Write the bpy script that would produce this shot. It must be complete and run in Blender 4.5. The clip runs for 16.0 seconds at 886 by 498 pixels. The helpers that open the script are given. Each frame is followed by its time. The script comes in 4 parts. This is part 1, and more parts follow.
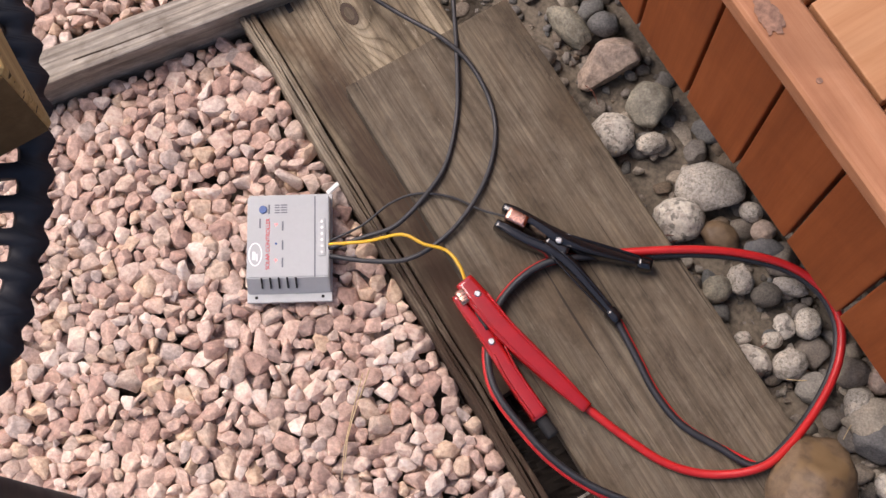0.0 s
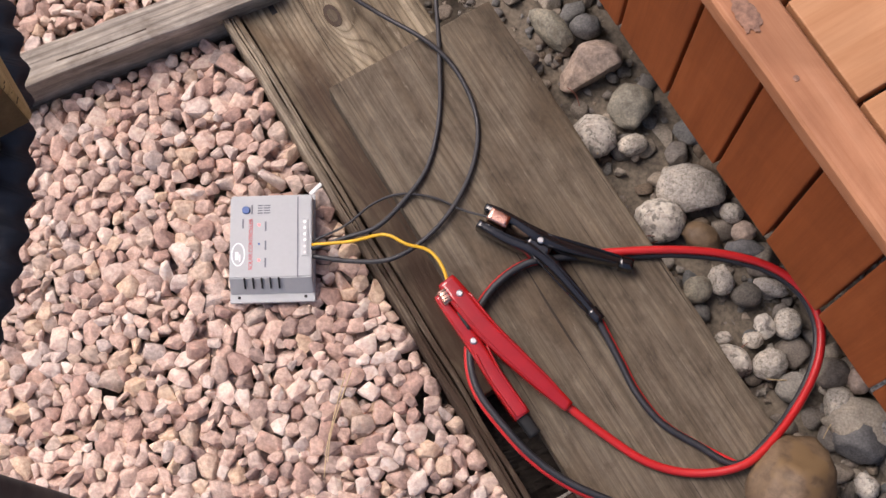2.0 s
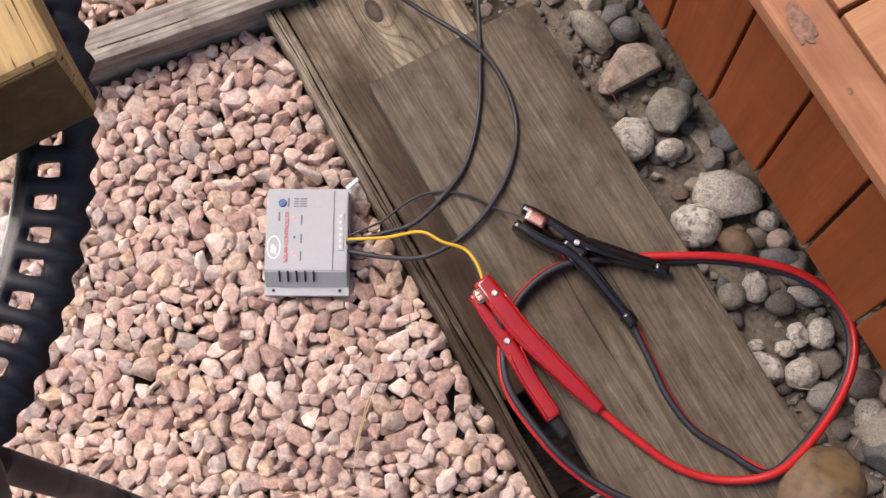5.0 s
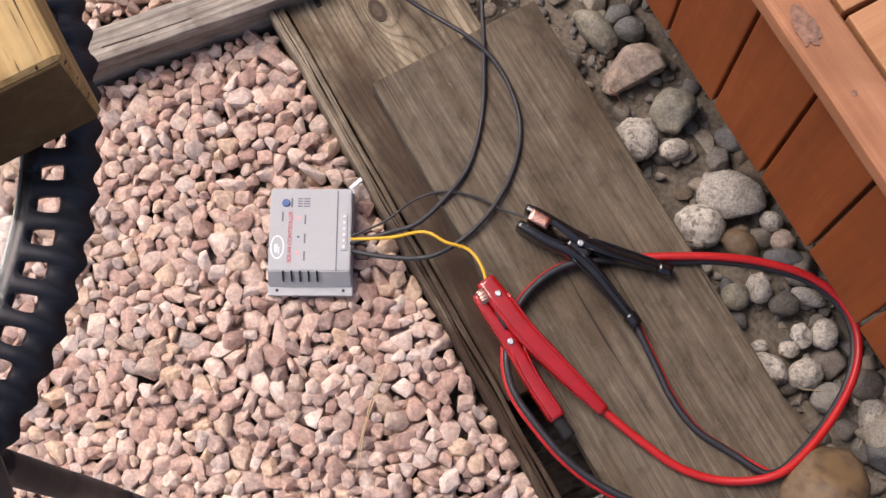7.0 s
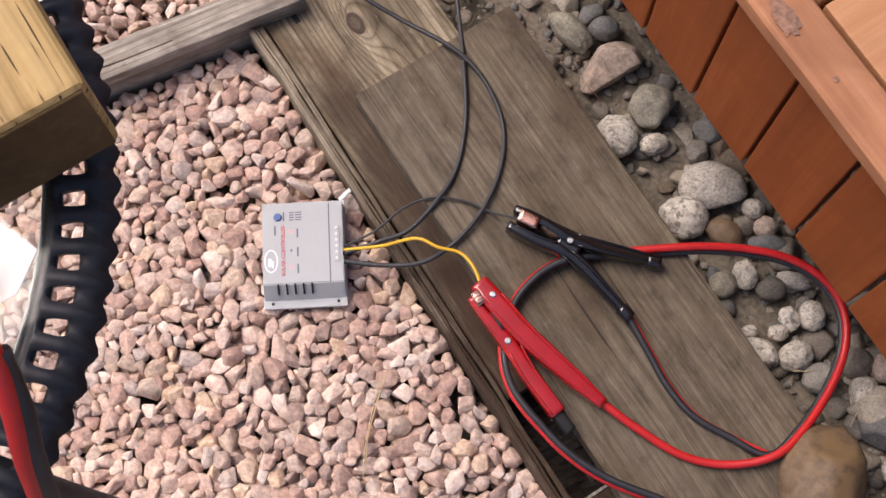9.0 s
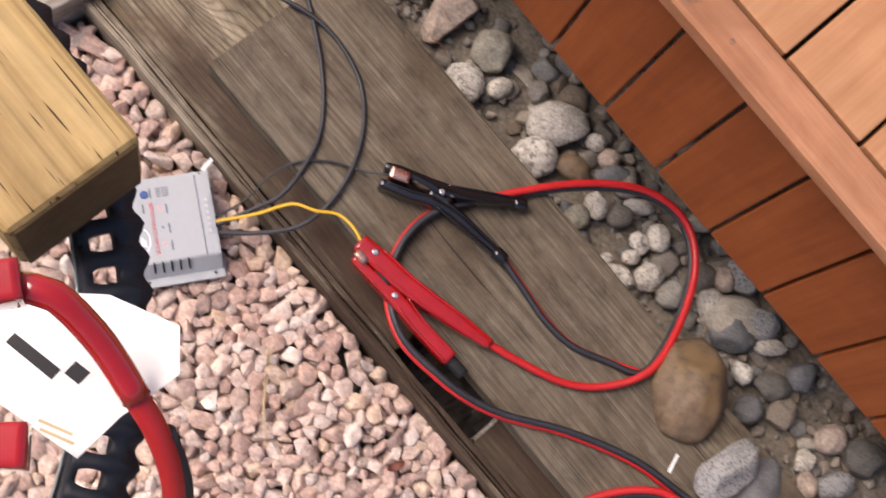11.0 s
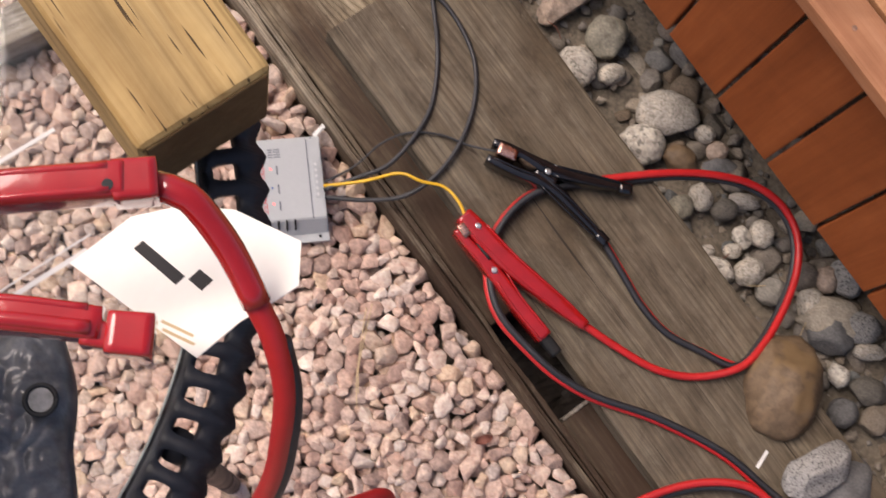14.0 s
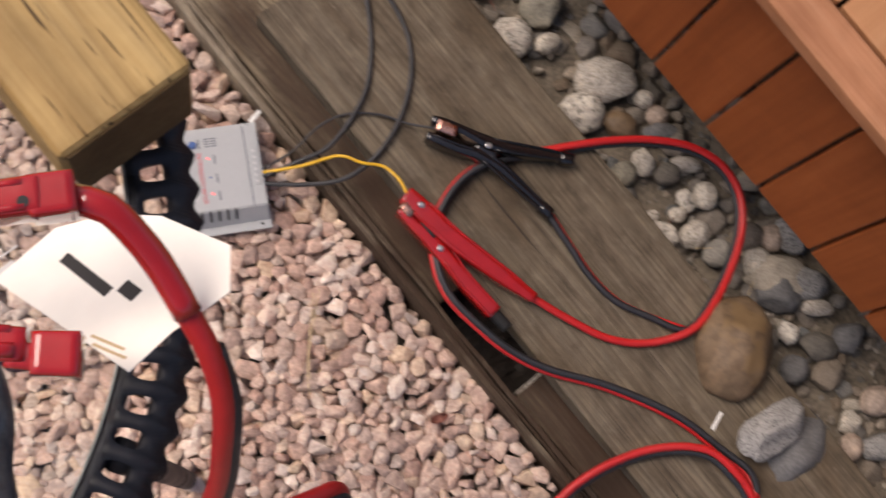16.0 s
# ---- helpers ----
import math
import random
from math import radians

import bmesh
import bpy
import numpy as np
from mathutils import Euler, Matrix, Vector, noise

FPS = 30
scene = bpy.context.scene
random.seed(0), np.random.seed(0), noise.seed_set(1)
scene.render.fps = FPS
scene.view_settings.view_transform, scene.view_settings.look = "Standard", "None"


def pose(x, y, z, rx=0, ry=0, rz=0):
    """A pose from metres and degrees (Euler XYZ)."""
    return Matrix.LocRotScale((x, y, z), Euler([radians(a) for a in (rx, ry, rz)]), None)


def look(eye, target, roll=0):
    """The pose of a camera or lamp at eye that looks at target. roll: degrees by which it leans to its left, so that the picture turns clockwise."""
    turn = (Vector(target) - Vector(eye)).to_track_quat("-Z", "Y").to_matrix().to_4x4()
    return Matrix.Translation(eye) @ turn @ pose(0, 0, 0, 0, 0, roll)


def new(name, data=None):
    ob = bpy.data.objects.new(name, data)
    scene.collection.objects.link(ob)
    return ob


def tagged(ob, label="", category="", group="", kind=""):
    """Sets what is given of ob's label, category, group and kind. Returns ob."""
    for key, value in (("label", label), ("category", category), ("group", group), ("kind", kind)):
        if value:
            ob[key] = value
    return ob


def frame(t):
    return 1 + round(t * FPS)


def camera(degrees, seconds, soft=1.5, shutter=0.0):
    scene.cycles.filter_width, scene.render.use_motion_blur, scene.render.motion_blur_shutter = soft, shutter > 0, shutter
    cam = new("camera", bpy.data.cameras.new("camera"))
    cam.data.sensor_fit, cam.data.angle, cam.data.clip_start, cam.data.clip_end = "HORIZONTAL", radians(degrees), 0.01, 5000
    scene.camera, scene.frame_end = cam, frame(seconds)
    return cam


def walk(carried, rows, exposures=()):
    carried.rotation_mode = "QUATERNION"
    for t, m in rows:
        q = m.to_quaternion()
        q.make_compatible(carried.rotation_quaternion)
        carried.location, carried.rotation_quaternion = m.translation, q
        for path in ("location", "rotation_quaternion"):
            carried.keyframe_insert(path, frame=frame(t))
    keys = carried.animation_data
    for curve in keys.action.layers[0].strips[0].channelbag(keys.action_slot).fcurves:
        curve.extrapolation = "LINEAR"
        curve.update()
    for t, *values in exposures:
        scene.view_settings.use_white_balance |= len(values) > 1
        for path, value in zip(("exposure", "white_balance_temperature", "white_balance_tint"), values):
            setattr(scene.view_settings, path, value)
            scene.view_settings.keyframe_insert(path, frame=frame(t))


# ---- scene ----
cam = camera(38.0, 16.0, shutter=0.5)
PATH = [
    (0, (0.035, -0.038, 1.55), (0.015, 0.497, -0.377), -3.7),
    (0.5, (0.036, -0.044, 1.549), (0.019, 0.496, -0.377), -3.3),
    (1, (0.042, -0.047, 1.549), (0.026, 0.495, -0.376), -3.4),
    (1.5, (0.039, -0.042, 1.555), (0.036, 0.497, -0.371), -1.7),
    (2, (0.04, -0.051, 1.553), (0.041, 0.498, -0.37), -1.5),
    (2.5, (0.045, -0.051, 1.559), (0.055, 0.501, -0.363), -0.8),
    (3, (0.035, -0.055, 1.558), (0.04, 0.504, -0.362), -0.8),
    (3.5, (0.018, -0.056, 1.56), (0.022, 0.503, -0.36), 0.1),
    (4, (0.012, -0.053, 1.557), (0.006, 0.501, -0.365), -0.4),
    (6.5, (0.008, -0.037, 1.556), (-0.01, 0.488, -0.374), -1.7),
    (7, (0.009, -0.04, 1.557), (-0.011, 0.493, -0.37), -1.8),
    (7.5, (0.009, -0.037, 1.557), (-0.009, 0.496, -0.371), -1.7),
    (8, (0.012, -0.041, 1.557), (-0.007, 0.493, -0.371), -2.0),
    (8.2, (0.005, -0.051, 1.558), (-0.005, 0.496, -0.366), -1.2),
    (10.3, (-0.175, -0.006, 1.618), (0.081, 0.446, -0.314), 21.0),
    (10.5, (-0.214, 0.019, 1.616), (0.114, 0.439, -0.312), 29.2),
    (11, (-0.228, 0.038, 1.616), (0.238, 0.37, -0.301), 44.0),
    (11.5, (-0.26, 0.052, 1.589), (0.265, 0.291, -0.326), 56.9),
    (12, (-0.285, 0.052, 1.584), (0.245, 0.277, -0.332), 61.7),
    (12.5, (-0.3, 0.05, 1.576), (0.253, 0.258, -0.335), 67.8),
    (13, (-0.315, 0.035, 1.584), (0.289, 0.272, -0.308), 69.8),
    (13.5, (-0.271, 0.012, 1.591), (0.186, 0.287, -0.337), 54.8),
    (14, (-0.248, 0.001, 1.62), (0.081, 0.364, -0.319), 36.0),
    (14.5, (-0.245, 0.003, 1.623), (0.047, 0.395, -0.316), 30.0),
    (15, (-0.24, 0.006, 1.622), (0.034, 0.386, -0.322), 29.2),
    (15.5, (-0.244, 0.015, 1.613), (0.062, 0.37, -0.331), 33.9),
    (15.8, (-0.238, 0.01, 1.61), (0.102, 0.351, -0.332), 36.7),
    (16, (-0.235, 0.014, 1.612), (0.16, 0.319, -0.325), 42.6),
]
walk(cam, [(t, look(eye, target, roll)) for t, eye, target, roll in PATH], exposures=[(0.0, 0.21, 6540, 21), (8.0, 0.19, 6540, 21), (10.5, 0.30, 6560, 21), (11.5, 0.33, 6560, 21), (13.0, 0.16, 6560, 20), (14.0, 0.07, 6800, 20), (14.5, 0.01, 6900, 20), (16.0, -0.14, 6900, 20)])

# ---- world and light ----
SUN_ELEVATION, SUN_ROTATION = radians(54), radians(-54)
world = bpy.data.worlds.new("sky")
scene.world = world
world.use_nodes = True
wn = world.node_tree.nodes
sky = wn.new("ShaderNodeTexSky")
sky.sky_type, sky.sun_disc = "NISHITA", False
sky.sun_elevation, sky.sun_rotation = SUN_ELEVATION, SUN_ROTATION
sky.air_density, sky.dust_density = 1.0, 3.0
world.node_tree.links.new(sky.outputs[0], wn["Background"].inputs[0])
wn["Background"].inputs[1].default_value = 0.13
sun = new("sun", bpy.data.lights.new("sun", "SUN"))
sun.data.energy, sun.data.angle, sun.data.color = 3.2, radians(40), (1.0, 0.93, 0.83)
sun.matrix_world = look((-2.1, 1.5, 3.6), (0, 0, 0))

# ---- geometry helpers ----
YAW = -60.74
ALONG = pose(0, 0, 0, 0, 0, YAW)      # x along the planks, y across them towards the deck


def xy(s, o, z=0.0):
    return ALONG @ Vector((s, o, z))


def mesh_of(name, verts, faces, smooth=True):
    me = bpy.data.meshes.new(name)
    me.from_pydata([tuple(v) for v in verts], [], [tuple(f) for f in faces])
    if smooth:
        me.shade_smooth()
    return me


def fast_mesh(name, verts, tris, sharp=0):
    me = bpy.data.meshes.new(name)
    verts, tris = np.asarray(verts, np.float32), np.asarray(tris, np.int32)
    me.vertices.add(len(verts))
    me.vertices.foreach_set("co", verts.ravel())
    me.loops.add(tris.size)
    me.loops.foreach_set("vertex_index", tris.ravel())
    me.polygons.add(len(tris))
    me.polygons.foreach_set("loop_start", np.arange(0, tris.size, 3, dtype=np.int32))
    me.polygons.foreach_set("loop_total", np.full(len(tris), 3, np.int32))
    me.polygons.foreach_set("use_smooth", np.ones(len(tris), bool))
    me.update(calc_edges=True)
    me.validate()
    if sharp:
        me.set_sharp_from_angle(angle=radians(sharp))
    return me


def part(name, data, material, parent=None, label="", m=None):
    """Links a bmesh or mesh as one object, under a thing or a part."""
    if isinstance(data, bmesh.types.BMesh):
        me = bpy.data.meshes.new(name)
        data.to_mesh(me)
        data.free()
        data = me
    if material is not None:
        data.materials.clear()
        data.materials.append(material)
    ob = new(name, data)
    if m is not None:
        ob.matrix_basis = m
    if parent is not None:
        ob.parent = parent
    if label:
        ob["label"] = label
    return ob


def empty(name, m=None):
    ob = new(name)
    ob.empty_display_size = 0.05
    if m is not None:
        ob.matrix_basis = m
    return ob


def box(x0, x1, y0, y1, z0, z1, bevel=0.0, seg=2, cuts=0, wob=0.0, seed=0):
    """A box with worn, slightly uneven edges."""
    bm = bmesh.new()
    bmesh.ops.create_cube(bm, size=1)
    for v in bm.verts:
        v.co = ((x0 + x1) / 2 + v.co.x * (x1 - x0), (y0 + y1) / 2 + v.co.y * (y1 - y0), (z0 + z1) / 2 + v.co.z * (z1 - z0))
    if cuts:
        long = [e for e in bm.edges if abs(e.verts[0].co.x - e.verts[1].co.x) > 0.5 * (x1 - x0)]
        bmesh.ops.subdivide_edges(bm, edges=long, cuts=cuts)
    if bevel:
        sharp = [e for e in bm.edges if e.calc_face_angle(0) > 0.5]
        bmesh.ops.bevel(bm, geom=sharp, offset=bevel, segments=seg, affect="EDGES", profile=0.6)
    if wob:
        for v in bm.verts:
            p = v.co
            k = noise.noise_vector(Vector((p.x * 14 + seed * 7.3, p.y * 30, p.z * 30)))
            v.co += Vector((0, k.y, k.z * 0.5)) * wob
    for f in bm.faces:
        f.smooth = False
    return bm


def cyl(r, h, seg=20, r2=None, bevel=0.0):
    bm = bmesh.new()
    bmesh.ops.create_cone(bm, cap_ends=True, segments=seg, radius1=r, radius2=r if r2 is None else r2, depth=h)
    bmesh.ops.translate(bm, verts=bm.verts, vec=(0, 0, h / 2))
    if bevel:
        top = [e for e in bm.edges if e.calc_face_angle(0) > 0.7]
        bmesh.ops.bevel(bm, geom=top, offset=bevel, segments=2, affect="EDGES")
    for f in bm.faces:
        f.smooth = len(f.verts) == 4
    return bm


def spline(points, step=0.006):
    """Points of a Catmull-Rom curve through the given ones."""
    p = [Vector(q) for q in points]
    p = [2 * p[0] - p[1]] + p + [2 * p[-1] - p[-2]]
    out = []
    for i in range(1, len(p) - 2):
        a, b, c, d = p[i - 1:i + 3]
        n = max(2, int((c - b).length / step))
        for j in range(n):
            t = j / n
            out.append(0.5 * (2 * b + (c - a) * t + (2 * a - 5 * b + 4 * c - d) * t * t + (3 * b - a - 3 * c + d) * t ** 3))
    return out + [p[-2]]


def sweep(path, sizes, seg=12, power=2.0):
    """A closed body along a path; sizes: (width across, height) at every point; power above 2 makes it boxier."""
    verts, faces, n = [], [], len(path)
    up = Vector((0, 0, 1))
    for i, p in enumerate(path):
        t = (path[min(i + 1, n - 1)] - path[max(i - 1, 0)]).normalized()
        side = t.cross(up)
        side = side.normalized() if side.length > 0.05 else Vector((1, 0, 0))
        top = side.cross(t).normalized()
        w, h = sizes[i]
        for k in range(seg):
            a = 2 * math.pi * (k + 0.5) / seg
            c, q = math.cos(a), math.sin(a)
            verts.append(p + side * (w / 2 * math.copysign(abs(c) ** (2 / power), c)) + top * (h / 2 * math.copysign(abs(q) ** (2 / power), q)))
    for i in range(n - 1):
        for k in range(seg):
            k2 = (k + 1) % seg
            faces.append((i * seg + k, i * seg + k2, (i + 1) * seg + k2, (i + 1) * seg + k))
    faces.append(tuple(range(seg - 1, -1, -1)))
    faces.append(tuple((n - 1) * seg + k for k in range(seg)))
    return verts, faces


def tube(name, points, r, seg=10, step=0.006):
    path = spline(points, step)
    return mesh_of(name, *sweep(path, [(2 * r, 2 * r)] * len(path), seg))


def loft(name, knots, power=3.0, seg=16, step=0.004):
    """knots: (x, y, z, width, height) along the body."""
    path = spline([k[:3] for k in knots], step)
    lengths = [0.0]
    for a, b in zip(path, path[1:]):
        lengths.append(lengths[-1] + (b - a).length)
    marks = [0.0]
    for a, b in zip(knots, knots[1:]):
        marks.append(marks[-1] + (Vector(b[:3]) - Vector(a[:3])).length)
    sizes = []
    for d in lengths:
        d = d / lengths[-1] * marks[-1]
        sizes.append((float(np.interp(d, marks, [k[3] for k in knots])), float(np.interp(d, marks, [k[4] for k in knots]))))
    return mesh_of(name, *sweep(path, sizes, seg, power))


# ---- materials ----
def nodes_of(name):
    m = bpy.data.materials.new(name)
    m.use_nodes = True
    return m, m.node_tree.nodes, m.node_tree.links, m.node_tree.nodes["Principled BSDF"]


def coords(n, l, scale=(1, 1, 1), rot=(0, 0, 0)):
    tc, mp = n.new("ShaderNodeTexCoord"), n.new("ShaderNodeMapping")
    mp.inputs["Scale"].default_value = scale
    mp.inputs["Rotation"].default_value = [radians(a) for a in rot]
    l.new(tc.outputs["Object"], mp.inputs["Vector"])
    return mp.outputs[0]


def noise_tex(n, l, vec, scale, detail=4, rough=0.55, distortion=0.0):
    t = n.new("ShaderNodeTexNoise")
    t.inputs["Scale"].default_value, t.inputs["Detail"].default_value = scale, detail
    t.inputs["Roughness"].default_value, t.inputs["Distortion"].default_value = rough, distortion
    l.new(vec, t.inputs["Vector"])
    return t.outputs[0]


def ramp(n, l, value, stops):
    r = n.new("ShaderNodeValToRGB")
    stops = list(stops) if len(stops) > 1 else [(0.0, stops[0][1]), (1.0, stops[0][1])]
    e = r.color_ramp.elements
    while len(e) < len(stops):
        e.new(0.5)
    for k, (p, c) in zip(e, stops):
        k.position, k.color = p, (*c, 1) if len(c) == 3 else c
    l.new(value, r.inputs[0])
    return r.outputs[0]


def mix(n, l, fac, a, b, how="MIX"):
    m = n.new("ShaderNodeMix")
    m.data_type, m.blend_type = "RGBA", how
    for v, k in ((fac, 0), (a, 6), (b, 7)):
        if isinstance(v, (int, float)):
            m.inputs[k].default_value = v
        elif isinstance(v, tuple):
            m.inputs[k].default_value = (*v, 1)
        else:
            l.new(v, m.inputs[k])
    return m.outputs[2]


def bumped(n, l, bsdf, height, strength, distance):
    b = n.new("ShaderNodeBump")
    b.inputs["Strength"].default_value, b.inputs["Distance"].default_value = strength, distance
    l.new(height, b.inputs["Height"])
    l.new(b.outputs[0], bsdf.inputs["Normal"])


def plain(name, color, rough=0.5, metal=0.0, grain=0.12, scale=60.0, bump=0.0, coat=0.0):
    """A nearly even material with faint mottling and wear."""
    m, n, l, p = nodes_of(name)
    v = coords(n, l)
    a = noise_tex(n, l, v, scale)
    b = noise_tex(n, l, v, scale * 0.12, 2)
    lo, hi = tuple(c * (1 - grain) for c in color), tuple(min(1, c * (1 + grain)) for c in color)
    c = mix(n, l, 0.35, ramp(n, l, a, [(0.3, lo), (0.7, hi)]), ramp(n, l, b, [(0.3, lo), (0.7, hi)]))
    l.new(c, p.inputs["Base Color"])
    l.new(ramp(n, l, b, [(0.3, (rough * 0.8,) * 3), (0.7, (min(1, rough * 1.2),) * 3)]), p.inputs["Roughness"])
    p.inputs["Metallic"].default_value = metal
    p.inputs["Coat Weight"].default_value = coat
    if bump:
        bumped(n, l, p, a, bump, 0.001)
    return m


def stone_mat(name, tones, per, speck=None, speck_scale=350.0, bump=0.5, rough=0.85, mottle=0.25, grit=0.5):
    """Stone whose tone differs from piece to piece; per: object or island."""
    m, n, l, p = nodes_of(name)
    v = n.new("ShaderNodeNewGeometry").outputs["Position"]
    if per == "object":
        pick = n.new("ShaderNodeObjectInfo").outputs["Random"]
    else:
        pick = n.new("ShaderNodeNewGeometry").outputs["Random Per Island"]
    base = ramp(n, l, pick, [((i + 0.5) / len(tones), t) for i, t in enumerate(tones)])
    big = noise_tex(n, l, v, 70, 4, 0.6, 0.4)
    fine = noise_tex(n, l, v, speck_scale, 3, 0.7)
    c = mix(n, l, mottle * 2, base, ramp(n, l, big, [(0.28, (0.35, 0.33, 0.32)), (0.5, (0.5, 0.5, 0.5)), (0.72, (0.68, 0.65, 0.62))]), "OVERLAY")
    c = mix(n, l, grit, c, ramp(n, l, fine, [(0.32, (0.2, 0.19, 0.19)), (0.5, (0.5, 0.5, 0.5)), (0.68, (0.82, 0.8, 0.78))]), "OVERLAY")
    if speck:
        c = mix(n, l, ramp(n, l, noise_tex(n, l, v, speck_scale * 0.6, 2, 0.6), [(0.54, (0, 0, 0)), (0.62, (1, 1, 1))]), c, speck)
    l.new(c, p.inputs["Base Color"])
    p.inputs["Roughness"].default_value = rough
    p.inputs["Specular IOR Level"].default_value = 0.3
    bumped(n, l, p, mix(n, l, 0.4, big, fine), bump, 0.0015)
    return m


def wood(name, dark, mid, light, across=70.0, along=2.0, crack=0.25, rough=0.8, bump=0.4, checks=0.0, big=0.5, coat=0.0, axis=0, bands=0.0, band_scale=45.0, stretch=0.22):
    """Wood with its grain along the local x axis: fine streaks, broad growth bands, cracks and blotches."""
    m, n, l, p = nodes_of(name)
    k = [across, across, across]
    k[axis] = along
    v = coords(n, l, tuple(k))
    loc = coords(n, l)
    info = n.new("ShaderNodeObjectInfo")
    shift = n.new("ShaderNodeVectorMath")
    shift.operation = "ADD"
    l.new(v, shift.inputs[0])
    mul = n.new("ShaderNodeVectorMath")
    mul.operation = "SCALE"
    mul.inputs[0].default_value = (31.0, 17.0, 11.0)
    l.new(info.outputs["Random"], mul.inputs["Scale"])
    l.new(mul.outputs[0], shift.inputs[1])
    v = shift.outputs[0]
    streak = noise_tex(n, l, v, 1.0, 8, 0.72, 0.35)
    fine = noise_tex(n, l, v, 2.6, 5, 0.75)
    blot = noise_tex(n, l, loc, 11, 5, 0.6, 0.5)
    c = ramp(n, l, streak, [(0.28, dark), (0.5, mid), (0.74, light)])
    c = mix(n, l, 0.3, c, ramp(n, l, fine, [(0.3, dark), (0.7, light)]))
    c = mix(n, l, big, c, ramp(n, l, blot, [(0.3, (0.36, 0.34, 0.32)), (0.7, (0.62, 0.62, 0.62))]), "OVERLAY")
    if bands:
        k4 = [1.0, 1.0, 1.0]
        k4[axis] = stretch
        field = noise_tex(n, l, coords(n, l, tuple(k4)), 7.0, 1.5, 0.4, 0.2)
        up, fold = n.new("ShaderNodeMath"), n.new("ShaderNodeMath")
        up.operation, fold.operation = "MULTIPLY", "PINGPONG"
        up.inputs[1].default_value, fold.inputs[1].default_value = band_scale, 0.5
        l.new(field, up.inputs[0])
        l.new(up.outputs[0], fold.inputs[0])
        c = mix(n, l, bands, c, ramp(n, l, fold.outputs[0], [(0.0, (0.24, 0.21, 0.18)), (0.16, (0.46, 0.45, 0.44)), (0.5, (0.60, 0.59, 0.57))]), "OVERLAY")
    if crack:
        k2 = [across * 1.3, across * 1.3, across * 1.3]
        k2[axis] = along * 1.6
        cr = noise_tex(n, l, coords(n, l, tuple(k2)), 1.0, 2, 0.5)
        c = mix(n, l, ramp(n, l, cr, [(0.27, (crack * 3, crack * 3, crack * 3)), (0.33, (0, 0, 0))]), c, tuple(x * 0.35 for x in dark))
    if checks:
        k3 = [250.0, 250.0, 250.0]
        k3[axis] = 13.0
        ch = noise_tex(n, l, coords(n, l, tuple(k3)), 1.0, 1, 0.4)
        ck = ramp(n, l, ch, [(0.325, (1, 1, 1)), (0.352, (0, 0, 0))])
        c = mix(n, l, ck, c, tuple(x * checks for x in dark))
    l.new(c, p.inputs["Base Color"])
    p.inputs["Roughness"].default_value = rough
    p.inputs["Specular IOR Level"].default_value = 0.3
    p.inputs["Coat Weight"].default_value = coat
    bumped(n, l, p, mix(n, l, 0.5, streak, fine), bump, 0.002)
    return m


def calc(n, l, how, a, b):
    """One arithmetic node; a and b are sockets or numbers."""
    k = n.new("ShaderNodeMath")
    k.operation = how
    for i, q in enumerate((a, b)):
        if isinstance(q, (int, float)):
            k.inputs[i].default_value = q
        else:
            l.new(q, k.inputs[i])
    return k.outputs[0]


